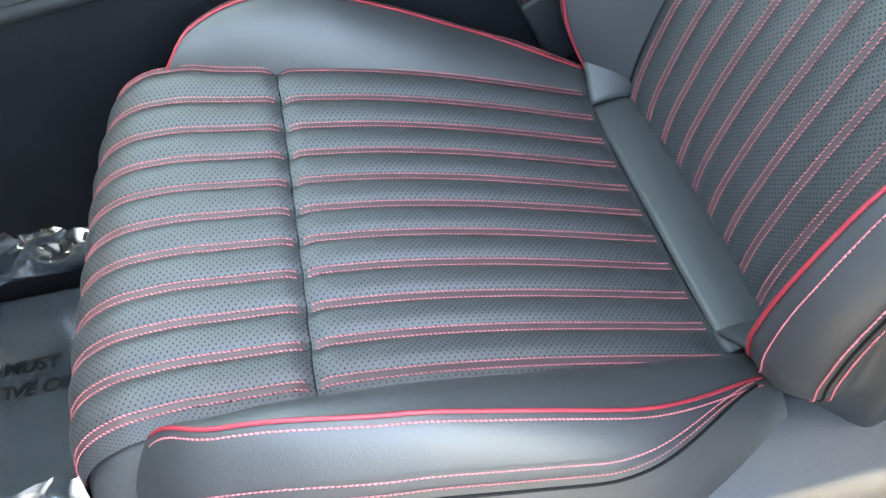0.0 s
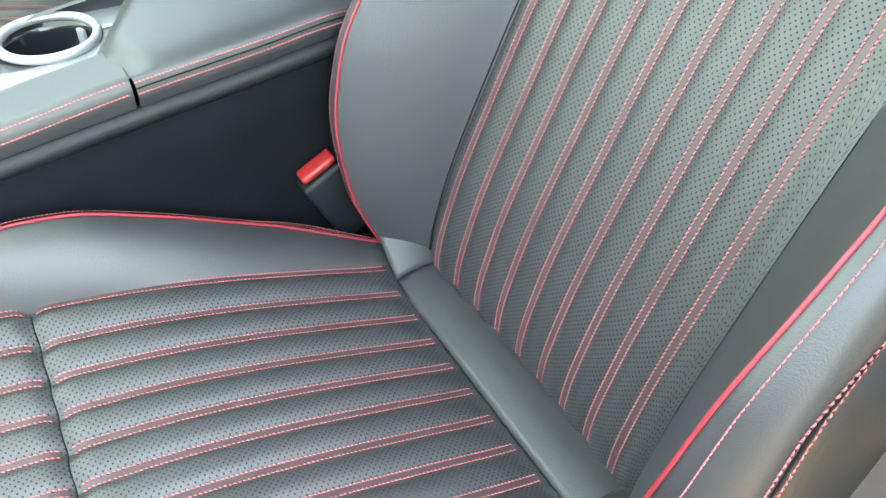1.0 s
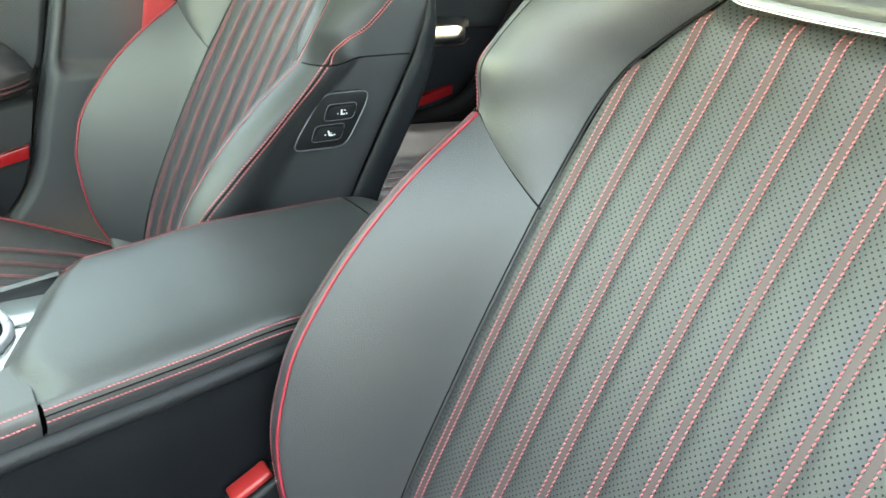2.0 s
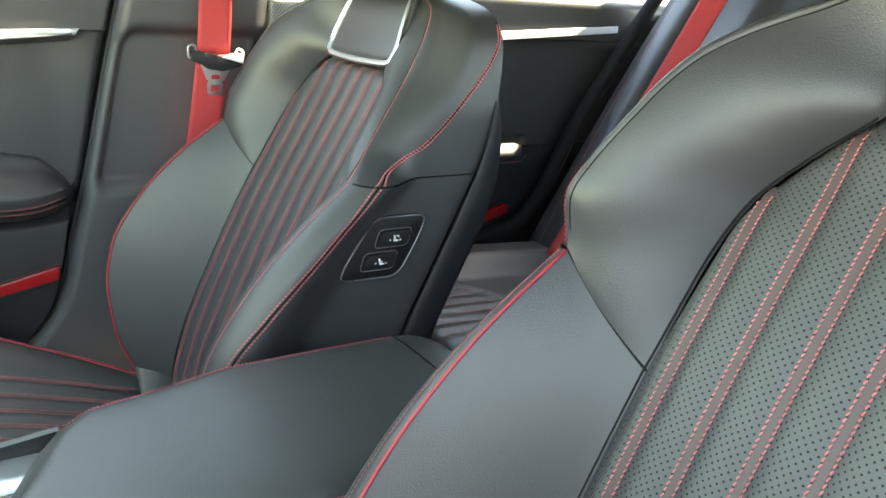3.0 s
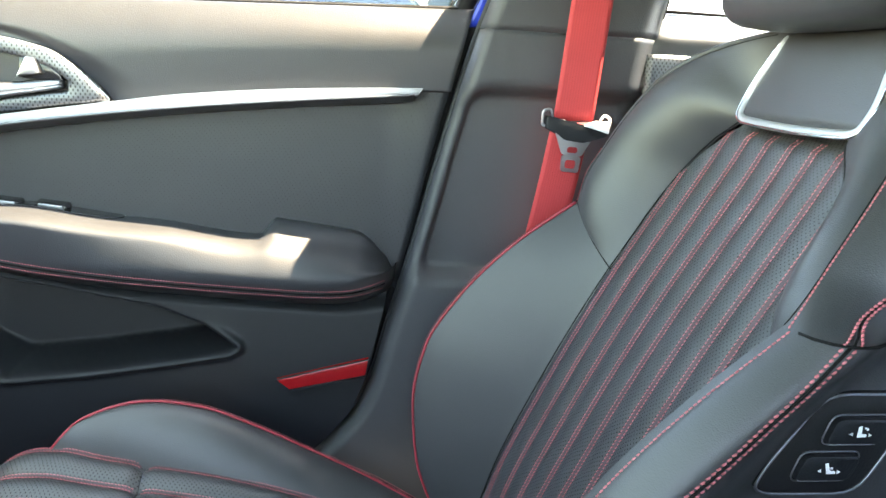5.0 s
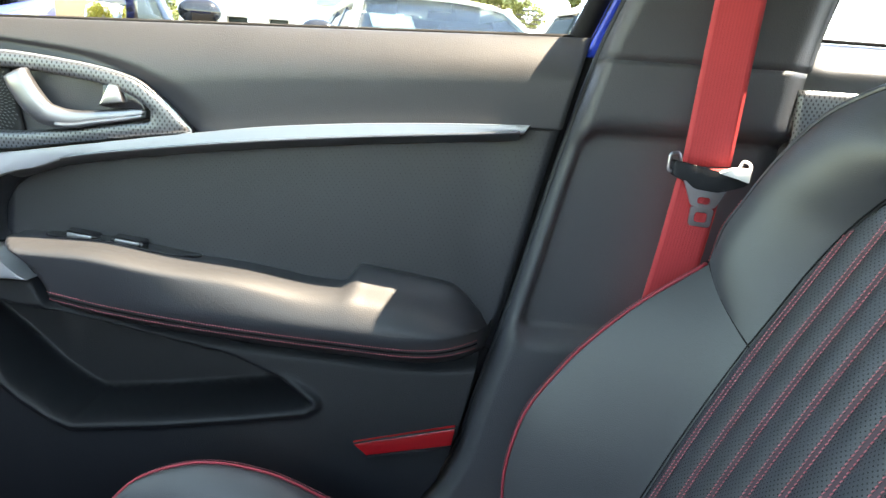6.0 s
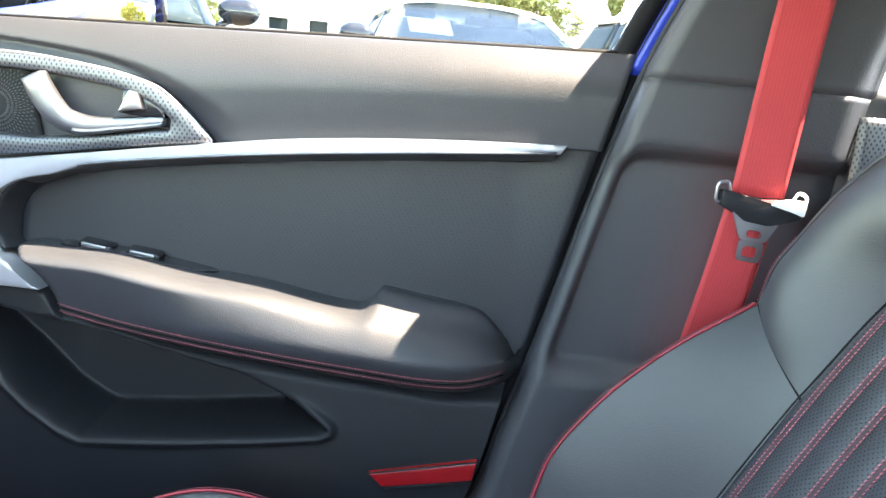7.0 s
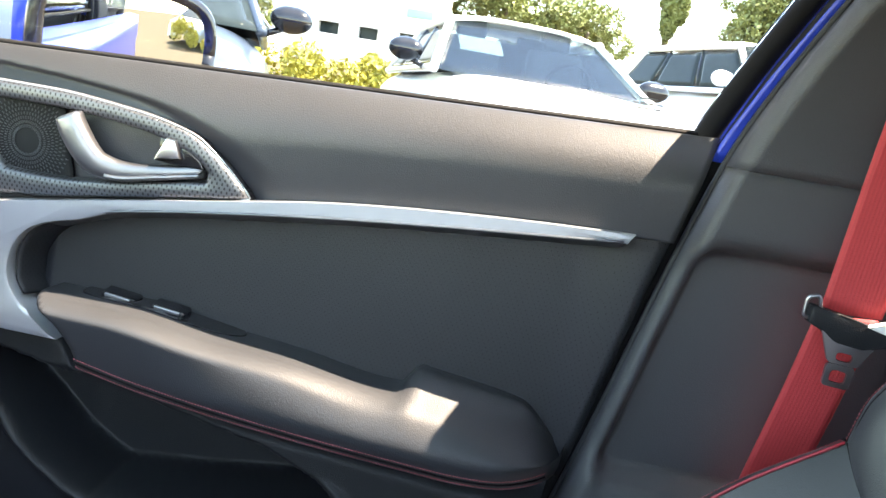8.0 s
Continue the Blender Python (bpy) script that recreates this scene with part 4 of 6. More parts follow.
hp = path3([(-0.300, 0.708, 0.818), (-0.293, 0.706, 0.806), (-0.281, 0.706, 0.789), (-0.267, 0.708, 0.777), (-0.245, 0.712, 0.7735), (-0.21, 0.717, 0.778), (-0.168, 0.726, 0.7855)], 36)
hw = curve([0, 0.15, 0.35, 0.5, 0.7, 1], [0.0125, 0.0130, 0.0120, 0.0100, 0.0075, 0.006])
lever = swept("door_handle", [p - door.location for p in hp], [hw(i / 36) for i in range(37)], [0.011 - 0.004 * i / 36 for i in range(37)], HANDLE, door, "satin silver inside door handle")
swept("lever_edge", [p - door.location + Vector((0, -0.003, -hw(i / 36) * 0.62)) for i, p in enumerate(hp) if 14 < i], [0.0030] * 22, [0.008] * 22, HANDLE, lever, "darker lower edge of the handle")
lock = plate("lock_tab", [(-0.214, 0.790), (-0.203, 0.813), (-0.193, 0.812), (-0.187, 0.795)], 0.708, 0.738, STEEL, door, "bright lock tab", bevel=0.003)
lock.location = -door.location
lk = plate("lock_base", [(-0.212, 0.813), (-0.186, 0.809), (-0.170, 0.797), (-0.166, 0.788), (-0.190, 0.787), (-0.214, 0.789)], 0.716, 0.74, GLOSS, door, bevel=0.002)
lk.location = -door.location
wall_c = [(-0.30, 0.721), (-0.327, 0.706), (-0.341, 0.692), (-0.349, 0.670), (-0.349, 0.650), (-0.340, 0.632)]
wp = path3([(x, 0, z) for x, z in wall_c], 30)
VINYL = perforated("perforated_vinyl", (0.014, 0.0155, 0.019), 0.5, pitch=0.0040, hole=0.09)
sheet("panel_return", lambda u, v: D(wp[int(round(u * 30))].x + 0.001 + 0.012 * v, 0.712 + 0.032 * v, wp[int(round(u * 30))].z - 0.003 * v), 30, 6, VINYL, door, "perforated vinyl edge", uv=lambda u, v: (0.1 * u, 0.034 * v), thick=0.002)
spk = thing("speaker", (0, 0, 0))
spk.parent = door
bm = bmesh.new()
bmesh.ops.create_cone(bm, cap_ends=True, segments=40, radius1=0.033, radius2=0.030, depth=0.008)
bmesh.ops.rotate(bm, matrix=Euler((radians(90), 0, 0)).to_matrix(), verts=bm.verts)
bmesh.ops.translate(bm, vec=D(-0.412, 0.699, 0.664), verts=bm.verts)
part("speaker_rim", bm, STEEL, spk, "satin speaker rim")
sheet("speaker_grille", lambda u, v: D(-0.412 + 0.0275 * v * math.cos(u * 2 * math.pi), 0.6945 - 0.003 * (1 - v * v), 0.664 + 0.0275 * v * math.sin(u * 2 * math.pi)), 32, 8, GRILLE, spk, "black speaker grille", uv=lambda u, v: (0.03 * v * math.cos(u * 6.2832), 0.03 * v * math.sin(u * 6.2832)))
arm_t = curve([-0.32, -0.23, -0.13, -0.06, 0.042, 0.056, 0.078, 0.12, 0.17, 0.205, 0.222], [0.643, 0.643, 0.631, 0.625, 0.612, 0.612, 0.608, 0.603, 0.595, 0.585, 0.572])
arm_s = curve([-0.32, -0.28, -0.185, -0.062, 0.058, 0.145, 0.222], [0.598, 0.595, 0.581, 0.569, 0.561, 0.557, 0.566])


def mid(u, v):
    x1 = door_end(0.80 - 0.23 * v)
    x = -0.335 + (x1 + 0.335) * u
    z0, z1 = (tb(x) + 0.004 if x < 0.23 else 0.804), arm_t(min(x, 0.22)) - 0.03
    y = 0.744 - 0.006 * v - 0.016 * smooth01((x - 0.20) / 0.06) * (1 - v)
    return D(x, y, z0 + (z1 - z0) * v)
sheet("middle_panel", mid, 60, 24, VINYL, door, "perforated black vinyl door insert", uv=lambda u, v: (0.6 * u, 0.16 * v), thick=0.003)
arm_in = curve([-0.33, -0.28, -0.10, 0.10, 0.16, 0.195, 0.212, 0.2195, 0.222], [0.674, 0.668, 0.663, 0.665, 0.671, 0.686, 0.705, 0.725, 0.742])


def arm(u, v):
    x = -0.325 + 0.547 * u
    zt, zs, yi = arm_t(x), arm_s(x), arm_in(x)
    hump = 0.024 * smooth01((x - 0.05) / 0.022) * (1 - smooth01((x - 0.17) / 0.05))
    prof_t = [0.0, 0.14, 0.34, 0.55, 0.75, 0.90, 1.0]
    steep = 1 - smooth01((x + 0.22) / 0.26)   # the face stands plumb towards the front
    py = [0.748, 0.728 + 0.016 * smooth01((x - 0.19) / 0.03), min(yi + 0.036 - 0.012 * steep, 0.744), min(yi + 0.011 - 0.012 * steep, 0.744), min(yi - 0.001 + 0.004 * steep, 0.744), min(yi + 0.008, 0.746), yi + 0.045]
    pz = [zt + hump, zt + hump, zt + 0.35 * hump - 0.0005, zt + 0.1 * hump - 0.011, zs + 0.014, zs - 0.008, zs - 0.028]
    return D(max(x, -0.314 + 0.060 * smooth01((v - 0.25) / 0.65)), curve(prof_t, py)(v), curve(prof_t, pz)(v))
sheet("armrest", arm, 90, 40, SOFT, door, "padded black vinyl armrest", flip=True)
store = ([], [])
for off in (0.0, 0.055):
    run = [arm((x + 0.325) / 0.547, 0.845 + off) + Vector((0, -0.0006, 0)) for x in np.linspace(-0.262, 0.205, 90)]
    stitch_run(store, run, [Vector((0, -1, -0.3))] * 90, pitch=0.0031, size=0.0025, r=0.0006)
stitches("armrest_stitching", store, door, "red double stitching along the armrest")
tube("armrest_seam", [arm((x + 0.325) / 0.547, 0.872) for x in np.linspace(-0.262, 0.205, 60)], 0.0012, RUBBER, door)
tray = plate("switch_tray", round_outline([(-0.285, 0.735), (-0.280, 0.714), (-0.20, 0.708), (-0.125, 0.712), (-0.105, 0.728), (-0.12, 0.742), (-0.28, 0.744)], 3), -0.004, 0.0, GLOSS, door, "gloss black switch tray")
for v in tray.data.vertices:   # laid flat into the armrest's top
    x, y = v.co.x, v.co.z
    v.co = D(x, y, arm_t(x) + 0.0015 + v.co.y)
for x in (-0.243, -0.190):
    key = block("window_switch", (0.037, 0.018, 0.007), D(x, 0.729, arm_t(x) + 0.002), GLOSS, tray, "black window switch", bevel=0.003, turn=(10, 6, 0))
    block("switch_tip", (0.027, 0.003, 0.004), D(x, 0.7195, arm_t(x) + 0.002), STEEL, key, "silver tip", bevel=0.0008, turn=(10, 6, 0))
pocket = [(-0.43, 0.56), (-0.346, 0.497), (-0.305, 0.461), (-0.272, 0.440), (-0.250, 0.431), (-0.154, 0.441), (-0.058, 0.455), (0.014, 0.467), (0.022, 0.472), (-0.016, 0.498), (-0.073, 0.520), (-0.186, 0.540), (-0.40, 0.575)]


def depth_in(poly, x, z):
    """How far a point lies inside an outline; negative outside."""
    best, odd = 9.0, False
    for (ax, az), (cx, cz) in zip(poly, poly[1:] + poly[:1]):
        dx, dz = cx - ax, cz - az
        t = min(1, max(0, ((x - ax) * dx + (z - az) * dz) / (dx * dx + dz * dz)))
        best = min(best, math.hypot(x - ax - t * dx, z - az - t * dz))
        if (az > z) != (cz > z) and x < (cx - ax) * (z - az) / (cz - az) + ax:
            odd = not odd
    return best if odd else -best


def low(u, v):
    z_mid = 0.53 - 0.40 * v
    x = -0.50 + (door_end(z_mid) + 0.50) * u
    z0 = arm_s(min(x, 0.22)) - 0.024 + 0.034 * smooth01((-0.275 - x) / 0.03)
    z = z0 + (0.12 - z0) * v
    y = 0.722 - 0.014 * math.sin(min(1, v * 1.6) * math.pi) + 0.012 * smooth01((0.05 - v) / 0.05)
    d = depth_in(pocket, x, z)
    y += 0.085 * smooth01((d + 0.001) / 0.012)
    lip = math.exp(-((d + 0.006) / 0.0045) ** 2) * (1 - smooth01((z - 0.475) / 0.03))
    return D(x, y - 0.008 * lip, z)
sheet("lower_panel", low, 240, 150, PLASTIC, door, "black plastic lower door panel with map pocket", flip=False)
sheet("door_inner", lambda u, v: D(-0.56 + (pillar_f(0.12 + 0.745 * v) + 0.012 + 0.56) * u, 0.812, 0.12 + 0.735 * v), 30, 24, RUBBER, door, "black inner door shell", thick=0.004)
rf = plate("reflector", [(0.074, 0.431), (0.090, 0.418), (0.186, 0.438), (0.189, 0.459)], 0.700, 0.73, REDLENS, door, "red door reflector", bevel=0.002)
rf.location = -door.location
for a, c in (((0.074, 0.432), (0.189, 0.460)), ((0.090, 0.417), (0.186, 0.437))):
    tube("reflector_edge", [D(a[0], 0.7, a[1]), D(c[0], 0.7, c[1])], 0.0010, PLASTIC, door)
# window frame, glass and its etched marks
GLASS = bpy.data.materials.new("window_glass")
GLASS.use_nodes = True
gn, gl = GLASS.node_tree.nodes, GLASS.node_tree.links
gn.remove(gn["Principled BSDF"])
tr, gs, mx, fr = gn.new("ShaderNodeBsdfTransparent"), gn.new("ShaderNodeBsdfGlossy"), gn.new("ShaderNodeMixShader"), gn.new("ShaderNodeFresnel")
tr.inputs[0].default_value, gs.inputs["Roughness"].default_value, fr.inputs[0].default_value = (0.86, 0.9, 0.88, 1), 0.02, 1.25
gl.new(fr.outputs[0], mx.inputs[0]), gl.new(tr.outputs[0], mx.inputs[1]), gl.new(gs.outputs[0], mx.inputs[2])
gl.new(mx.outputs[0], gn["Material Output"].inputs[0])
pane = sheet("window_pane", lambda u, v: D(-0.62 + (0.90 + 0.10 * v) * u, 0.772 - 0.12 * v ** 1.4, 0.868 + 0.03 * u + 0.24 * v), 10, 8, GLASS, door, "clear side window", thick=0.004)
pane.visible_shadow = False
frame_pts = [D(pillar_f(z) - 0.023, 0.770 + lean(z), z) for z in np.linspace(0.86, 1.13, 20)]
tube("window_frame", frame_pts, 0.012, RUBBER, door, "black window frame")
ETCH = material("etched_print", (0.10, 0.10, 0.10), 0.8)
for r, (w, n) in enumerate(((0.018, 1), (0.030, 4), (0.027, 3), (0.022, 3), (0.020, 2))):
    for k in range(n):
        block("etched_mark", (w / n - 0.0012, 0.0006, 0.0016), D(0.236 + (k + 0.5) * w / n - w / 2, 0.7675, 0.922 - 0.0045 * r), ETCH, pane, bevel=0.0)

# ---- seat belt on the pillar ----
belt = thing("seat_belt", (0.41, 0.66, 0.75), "red webbing seat belt with black guide and steel tongue", "seat belt")
B = lambda x, y, z: Vector((x, y, z)) - belt.location


def ribbon(name, pts, across, mat, parent, width=0.047, label=""):
    n = len(pts) - 1
    return sheet(name, lambda u, v: pts[int(round(v * n))] + across[int(round(v * n))] * (width * (u - 0.5)), 8, n, mat, parent, label, uv=lambda u, v: (u, v), thick=0.0014)
upper_run = path3([B(0.4375, 0.628, 1.10), B(0.424, 0.648, 0.95), B(0.4125, 0.652, 0.775)], 24)
ribbon("webbing", upper_run, [Vector((0.985, -0.10, 0.06))] * 25, BELT, belt, label="red woven shoulder webbing")
lower_run = path3([B(0.412, 0.656, 0.772), B(0.404, 0.664, 0.70), B(0.394, 0.675, 0.62), B(0.382, 0.690, 0.50), B(0.372, 0.70, 0.30)], 24)
ribbon("webbing", lower_run, [Vector((0.985, -0.10, 0.10)) for i in range(25)], BELT, belt, label="red woven lap webbing")
gd = plate("belt_guide", fillet([(-0.036, 0.006), (-0.010, 0.003), (0.012, 0.000), (0.038, 0.002), (0.039, -0.010), (0.022, -0.016), (0.012, -0.021), (-0.012, -0.020), (-0.022, -0.013), (-0.035, -0.009)], 0.004), -0.006, 0.006, PLASTIC, belt, "black plastic belt guide", bevel=0.002)
gd.location = B(0.4135, 0.646, 0.772)
gd.rotation_euler = (0, radians(4), 0)
# two like ends: the right one gets white as painted sunlight
for sx, mat_l, word in ((-1, STEEL, "grey steel guide end"), (1, ICON, "guide end coloured white for the sun on it")):
    loop = [Vector((sx * x, -0.001, z)) for x, z in fillet([(0.025, -0.004), (0.039, -0.006), (0.040, 0.011), (0.031, 0.014)], 0.004)]
    tube("guide_loop", loop + [loop[0]], 0.0016, mat_l, gd, word, sides=6)
plate("guide_plate", fillet([(0.008, -0.001), (0.022, 0.006), (0.039, 0.007), (0.039, -0.007), (0.026, -0.004)], 0.002), -0.0075, -0.002, ICON, gd, "pale plate of the guide", bevel=0.001)
# tongue: one plate with shoulders and two rounded windows, built as ring strips
def ring_strip(bm, outer, inner):
    """Fills between two closed outlines with the same number of points, 3 mm thick."""
    n = len(outer)
    rows = [[bm.verts.new((x, y, z)) for x, z in o] for o in (outer, inner) for y in (-0.0055, -0.0030)]
    for k in range(n):
        q = (k + 1) % n
        for a, b in ((0, 2), (2, 3), (3, 1), (1, 0)):
            bm.faces.new((rows[a][k], rows[a][q], rows[b][q], rows[b][k]))
bm = bmesh.new()
slot = lambda z0, z1, w: fillet([(-w, z1), (w, z1), (w, z0), (-w, z0)], 0.0035)
ring_strip(bm, fillet([(-0.024, -0.010), (0.022, -0.012), (0.0115, -0.036), (-0.0115, -0.036)], 0.0035), slot(-0.033, -0.026, 0.0065))
ring_strip(bm, fillet([(-0.0115, -0.0362), (0.0115, -0.0362), (0.0105, -0.055), (-0.0105, -0.055)], 0.0035), slot(-0.051, -0.041, 0.0065))
part("tongue", bm, STEEL, gd, "steel belt tongue with slots")
bm = bmesh.new()
bmesh.ops.create_cube(bm, size=1.0)
bmesh.ops.scale(bm, vec=(0.085, 0.03, 0.05), verts=bm.verts)
bmesh.ops.bevel(bm, geom=bm.edges[:], offset=0.012, segments=3, affect="EDGES")
bmesh.ops.translate(bm, vec=B(0.445, 0.632, 1.085), verts=bm.verts)
part("upper_guide", bm, PLASTIC, belt, "black upper belt guide")

# ---- buckle beside the driver seat ----
buckle = thing("seat_belt_buckle", (0.26, -0.112, 0.33), "black seat belt buckle with a red release button", "buckle")
block("housing", (0.052, 0.028, 0.090), (-0.010, 0, 0.026), PLASTIC, buckle, bevel=0.005, turn=(0, -27, 0))
block("release_button", (0.040, 0.020, 0.008), (-0.0325, 0, 0.0715), material("red_button", (0.40, 0.022, 0.024), 0.35), buckle, "red release button", bevel=0.003, turn=(0, -27, 0))
block("stalk", (0.026, 0.012, 0.16), (0.045, 0, -0.07), PLASTIC, buckle, bevel=0.003, turn=(0, -27, 0))

# ---- centre console ----
console = thing("centre_console", (0, 0, 0.04), "black leather centre console with padded lid and red stitching", "console")
C = lambda x, y, z: Vector((x, y, z - 0.04))
gap_z = curve([-0.55, -0.03, 0.10, 0.174, 0.255, 0.47], [0.425, 0.485, 0.502, 0.510, 0.521, 0.535])
rim_z = curve([-0.55, -0.03, 0.077, 0.20, 0.28, 0.47], [0.455, 0.512, 0.528, 0.541, 0.550, 0.550])


def side(u, v):
    x = -0.60 + 1.07 * u
    z1 = gap_z(x) - 0.014
    return C(x, -0.080 - 0.012 * v, 0.05 + (z1 - 0.05) * v)
# near side takes the darkened carpet colour as painted shade
sheet("side_panel", side, 20, 10, CARPET, console, "black plastic console side", thick=0.006)
sheet("side_panel", lambda u, v: Vector((1, -1, 1)) * side(u, v), 20, 10, PLASTIC, console, "black plastic console side", thick=0.006, flip=True)
for m in (-1, 1):
    def strip(u, v, m=m):
        x = -0.60 + 1.07 * u
        return C(x, m * (0.092 + 0.006 * math.sin(v * math.pi)), gap_z(x) - 0.014 + 0.013 * v)
    sheet("side_strip", strip, 24, 6, PLASTIC, console, "dark grey plastic strip", thick=0.005, flip=m > 0)
front_x = curve([-0.10, -0.04, -0.005, 0.03, 0.06, 0.08, 0.104], [0.0855, 0.066, 0.080, 0.098, 0.111, 0.124, 0.138])


def lid(u, v):
    """u along the lid, v from the near lower edge over the top to the far lower edge."""
    y = [-0.096, -0.100, -0.098, -0.088, -0.06, 0.0, 0.06, 0.092, 0.103, 0.104, 0.100]
    t = np.linspace(0, 1, 11)
    yy = curve(t, y)(v)
    x = front_x(yy) + (0.421 - front_x(yy)) * u
    r = rim_z(x)
    zz = curve(t, [gap_z(x) + 0.001, (gap_z(x) + r) / 2 - 0.001, r - 0.002, r + 0.006, r + 0.011, r + 0.014, r + 0.013, r + 0.009, r - 0.002, (gap_z(x) + r) / 2 - 0.001, gap_z(x) + 0.001])(v)
    drop = smooth01((0.024 - (x - front_x(yy))) / 0.024)
    over = max(0.0, math.sin(min(max((v - 0.24) / 0.56, 0), 1) * math.pi)) ** 0.6
    return C(x, yy, zz - 0.015 * drop * over)
sheet("armrest_lid", lid, 60, 50, LEATHER, console, "padded black leather armrest lid")
sheet("lid_tail", lambda u, v: lid(1.0, v) + Vector((0.002 + 0.044 * u, 0, -0.012 * u * u)), 8, 50, LEATHER, console, "black leather rear end of the lid")
sheet("tail_end", lambda u, v: C(0.467, (u * 2 - 1) * 0.098, 0.05 + 0.49 * v), 4, 4, PLASTIC, console, thick=0.01)


def front_pad(u, v, m):
    x = -0.60 + (front_x(m * 0.095) - 0.002 + 0.60) * u
    g, r = gap_z(x) + 0.001, rim_z(x)
    return C(x, m * curve([0, 0.3, 0.6, 1], [0.096, 0.100, 0.094, 0.034 if m < 0 else 0.088])(v), curve([0, 0.3, 0.6, 1], [g, r - 0.012, r + 0.002, r + 0.001])(v))
for m in (-1, 1):
    sheet("front_pad", lambda u, v, m=m: front_pad(u, v, m), 24, 12, LEATHER, console, "padded black leather edge", flip=m > 0)
store = ([], [])
for m in (-1, 1):
    for dv in (-0.045, 0.045):
        va = 0.150 + 0.8 * dv if m < 0 else 0.71 + 0.6 * dv
        run = [lid(u, va) + Vector((0, m * 0.0005, 0.0005)) for u in np.linspace(0.0, 1, 80)]
        stitch_run(store, run, [Vector((0, m * 0.7, 0.7))] * 80, slant=0.15)
        run = [front_pad(u, 0.40 + 2.0 * dv, m) + Vector((0, m * 0.0005, 0.0005)) for u in np.linspace(0.0, 1, 80)]
        stitch_run(store, run, [Vector((0, m * 0.7, 0.7))] * 80, slant=0.15)
stitches("console_stitching", store, console, "red double stitching along the edges")
for m, va in ((-1, 0.150), (1, 0.71)):
    tube("edge_seam", [lid(u, va) for u in np.linspace(0, 1, 50)], 0.0007, RUBBER, console)
CUP = (0.037, 0.046)
cup_z = 0.516


def deck(u, v):
    a = u * 2 * math.pi
    c, s = math.cos(a), math.sin(a)
    rx, ry = CUP[0] + 0.043 * c, CUP[1] + 0.048 * s
    k = 1.0 / max(abs(c), abs(s))
    bx = CUP[0] + k * c * (0.30 if c < 0 else 0.090)
    by = CUP[1] + k * s * (0.047 if s > 0 else 0.084)
    bx = min(bx, front_x(by) - 0.003)
    x, y = rx + (bx - rx) * v, ry + (by - ry) * v
    return C(x, y, cup_z + 0.10 * min(0, x - 0.03) + 0.001 * v)
sheet("console_deck", deck, 64, 8, material("gloss_silver_deck", (0.35, 0.37, 0.39), 0.18, metal=0.6, mottle=0.05), console, "glossy console top round the cup holder", thick=0.003)
ring_pts = [C(CUP[0] + 0.044 * math.cos(a), CUP[1] + 0.049 * math.sin(a), cup_z + 0.003) for a in np.linspace(0, 2 * math.pi, 49)]
cup = tube("cup_holder", ring_pts, 0.0045, SILVER, console, "satin silver ring of the cup holder")
sheet("cup_well", lambda u, v: C(CUP[0] + (0.043 - 0.005 * v) * math.cos(u * 6.28319), CUP[1] + (0.048 - 0.005 * v) * math.sin(u * 6.28319), cup_z - 0.07 * v), 40, 6, GLOSS, cup, "black cup well", thick=0.002)
for a in (30, 200):
    a = radians(a)
    block("cup_finger", (0.004, 0.010, 0.028), C(CUP[0] + 0.035 * math.cos(a), CUP[1] + 0.040 * math.sin(a), cup_z - 0.018), SILVER, cup, "bright cup finger", bevel=0.001, turn=(0, 0, math.degrees(a)))

# ---- rear bench ----
bench = thing("rear_bench", (1.0, 0, 0.1), "black leather rear bench with ribbed cushion and red stitching", "rear seat")
R = lambda x, y, z: Vector((x - 1.0, y, z - 0.1))


bench_seam = curve([-0.63, -0.10, 0.10, 0.347, 0.445, 0.512, 0.53], [0.90, 0.90, 0.90, 0.862, 0.806, 0.762, 0.70])


def bench_cushion(u, v):
    y = -0.63 + 1.31 * u
    k = (y / 0.034) % 1.0
    x = 0.60 + 0.46 * v
    ribbed = smooth01((0.155 - abs(abs(y - 0.02) - 0.36)) / 0.02) * smooth01((bench_seam(y) - x) / 0.015)
    groove = 0.004 * math.exp(-((x - bench_seam(y)) / 0.006) ** 2)
    nose_d = 0.05 * max(0, 1 - v / 0.12) ** 2
    edge = 0.030 * smooth01((abs(y - 0.02) - 0.50) / 0.07) - 0.05 * smooth01((abs(y - 0.02) - 0.60) / 0.05) ** 2
    return R(x, y, 0.425 - 0.030 * v - nose_d + ribbed * rib(k) * 0.4 - 0.006 * ribbed + edge - groove)
sheet("bench_cushion", bench_cushion, 230, 60, LEATHER, bench, "ribbed black leather bench cushion", thick=0.02)
sheet("bench_front", lambda u, v: R(0.605 + 0.03 * v, -0.62 + 1.28 * u, 0.385 - 0.30 * v), 20, 6, LEATHER, bench, "black bench front", thick=0.02)


def bench_back(u, v):
    y = -0.645 + 1.29 * u
    wing_f = 0.028 * smooth01((abs(y) - 0.555) / 0.03) * (1 - 0.6 * smooth01((abs(y) - 0.61) / 0.03))
    hollow = 0.022 * smooth01((0.14 - abs(abs(y) - 0.31)) / 0.05)
    return R(1.012 + 0.372 * v - wing_f * math.sin(v * 2.6) + hollow, y, 0.40 + 0.575 * v)
sheet("bench_back", bench_back, 120, 30, LEATHER, bench, "black leather bench backrest", thick=0.03)
store = ([], [])
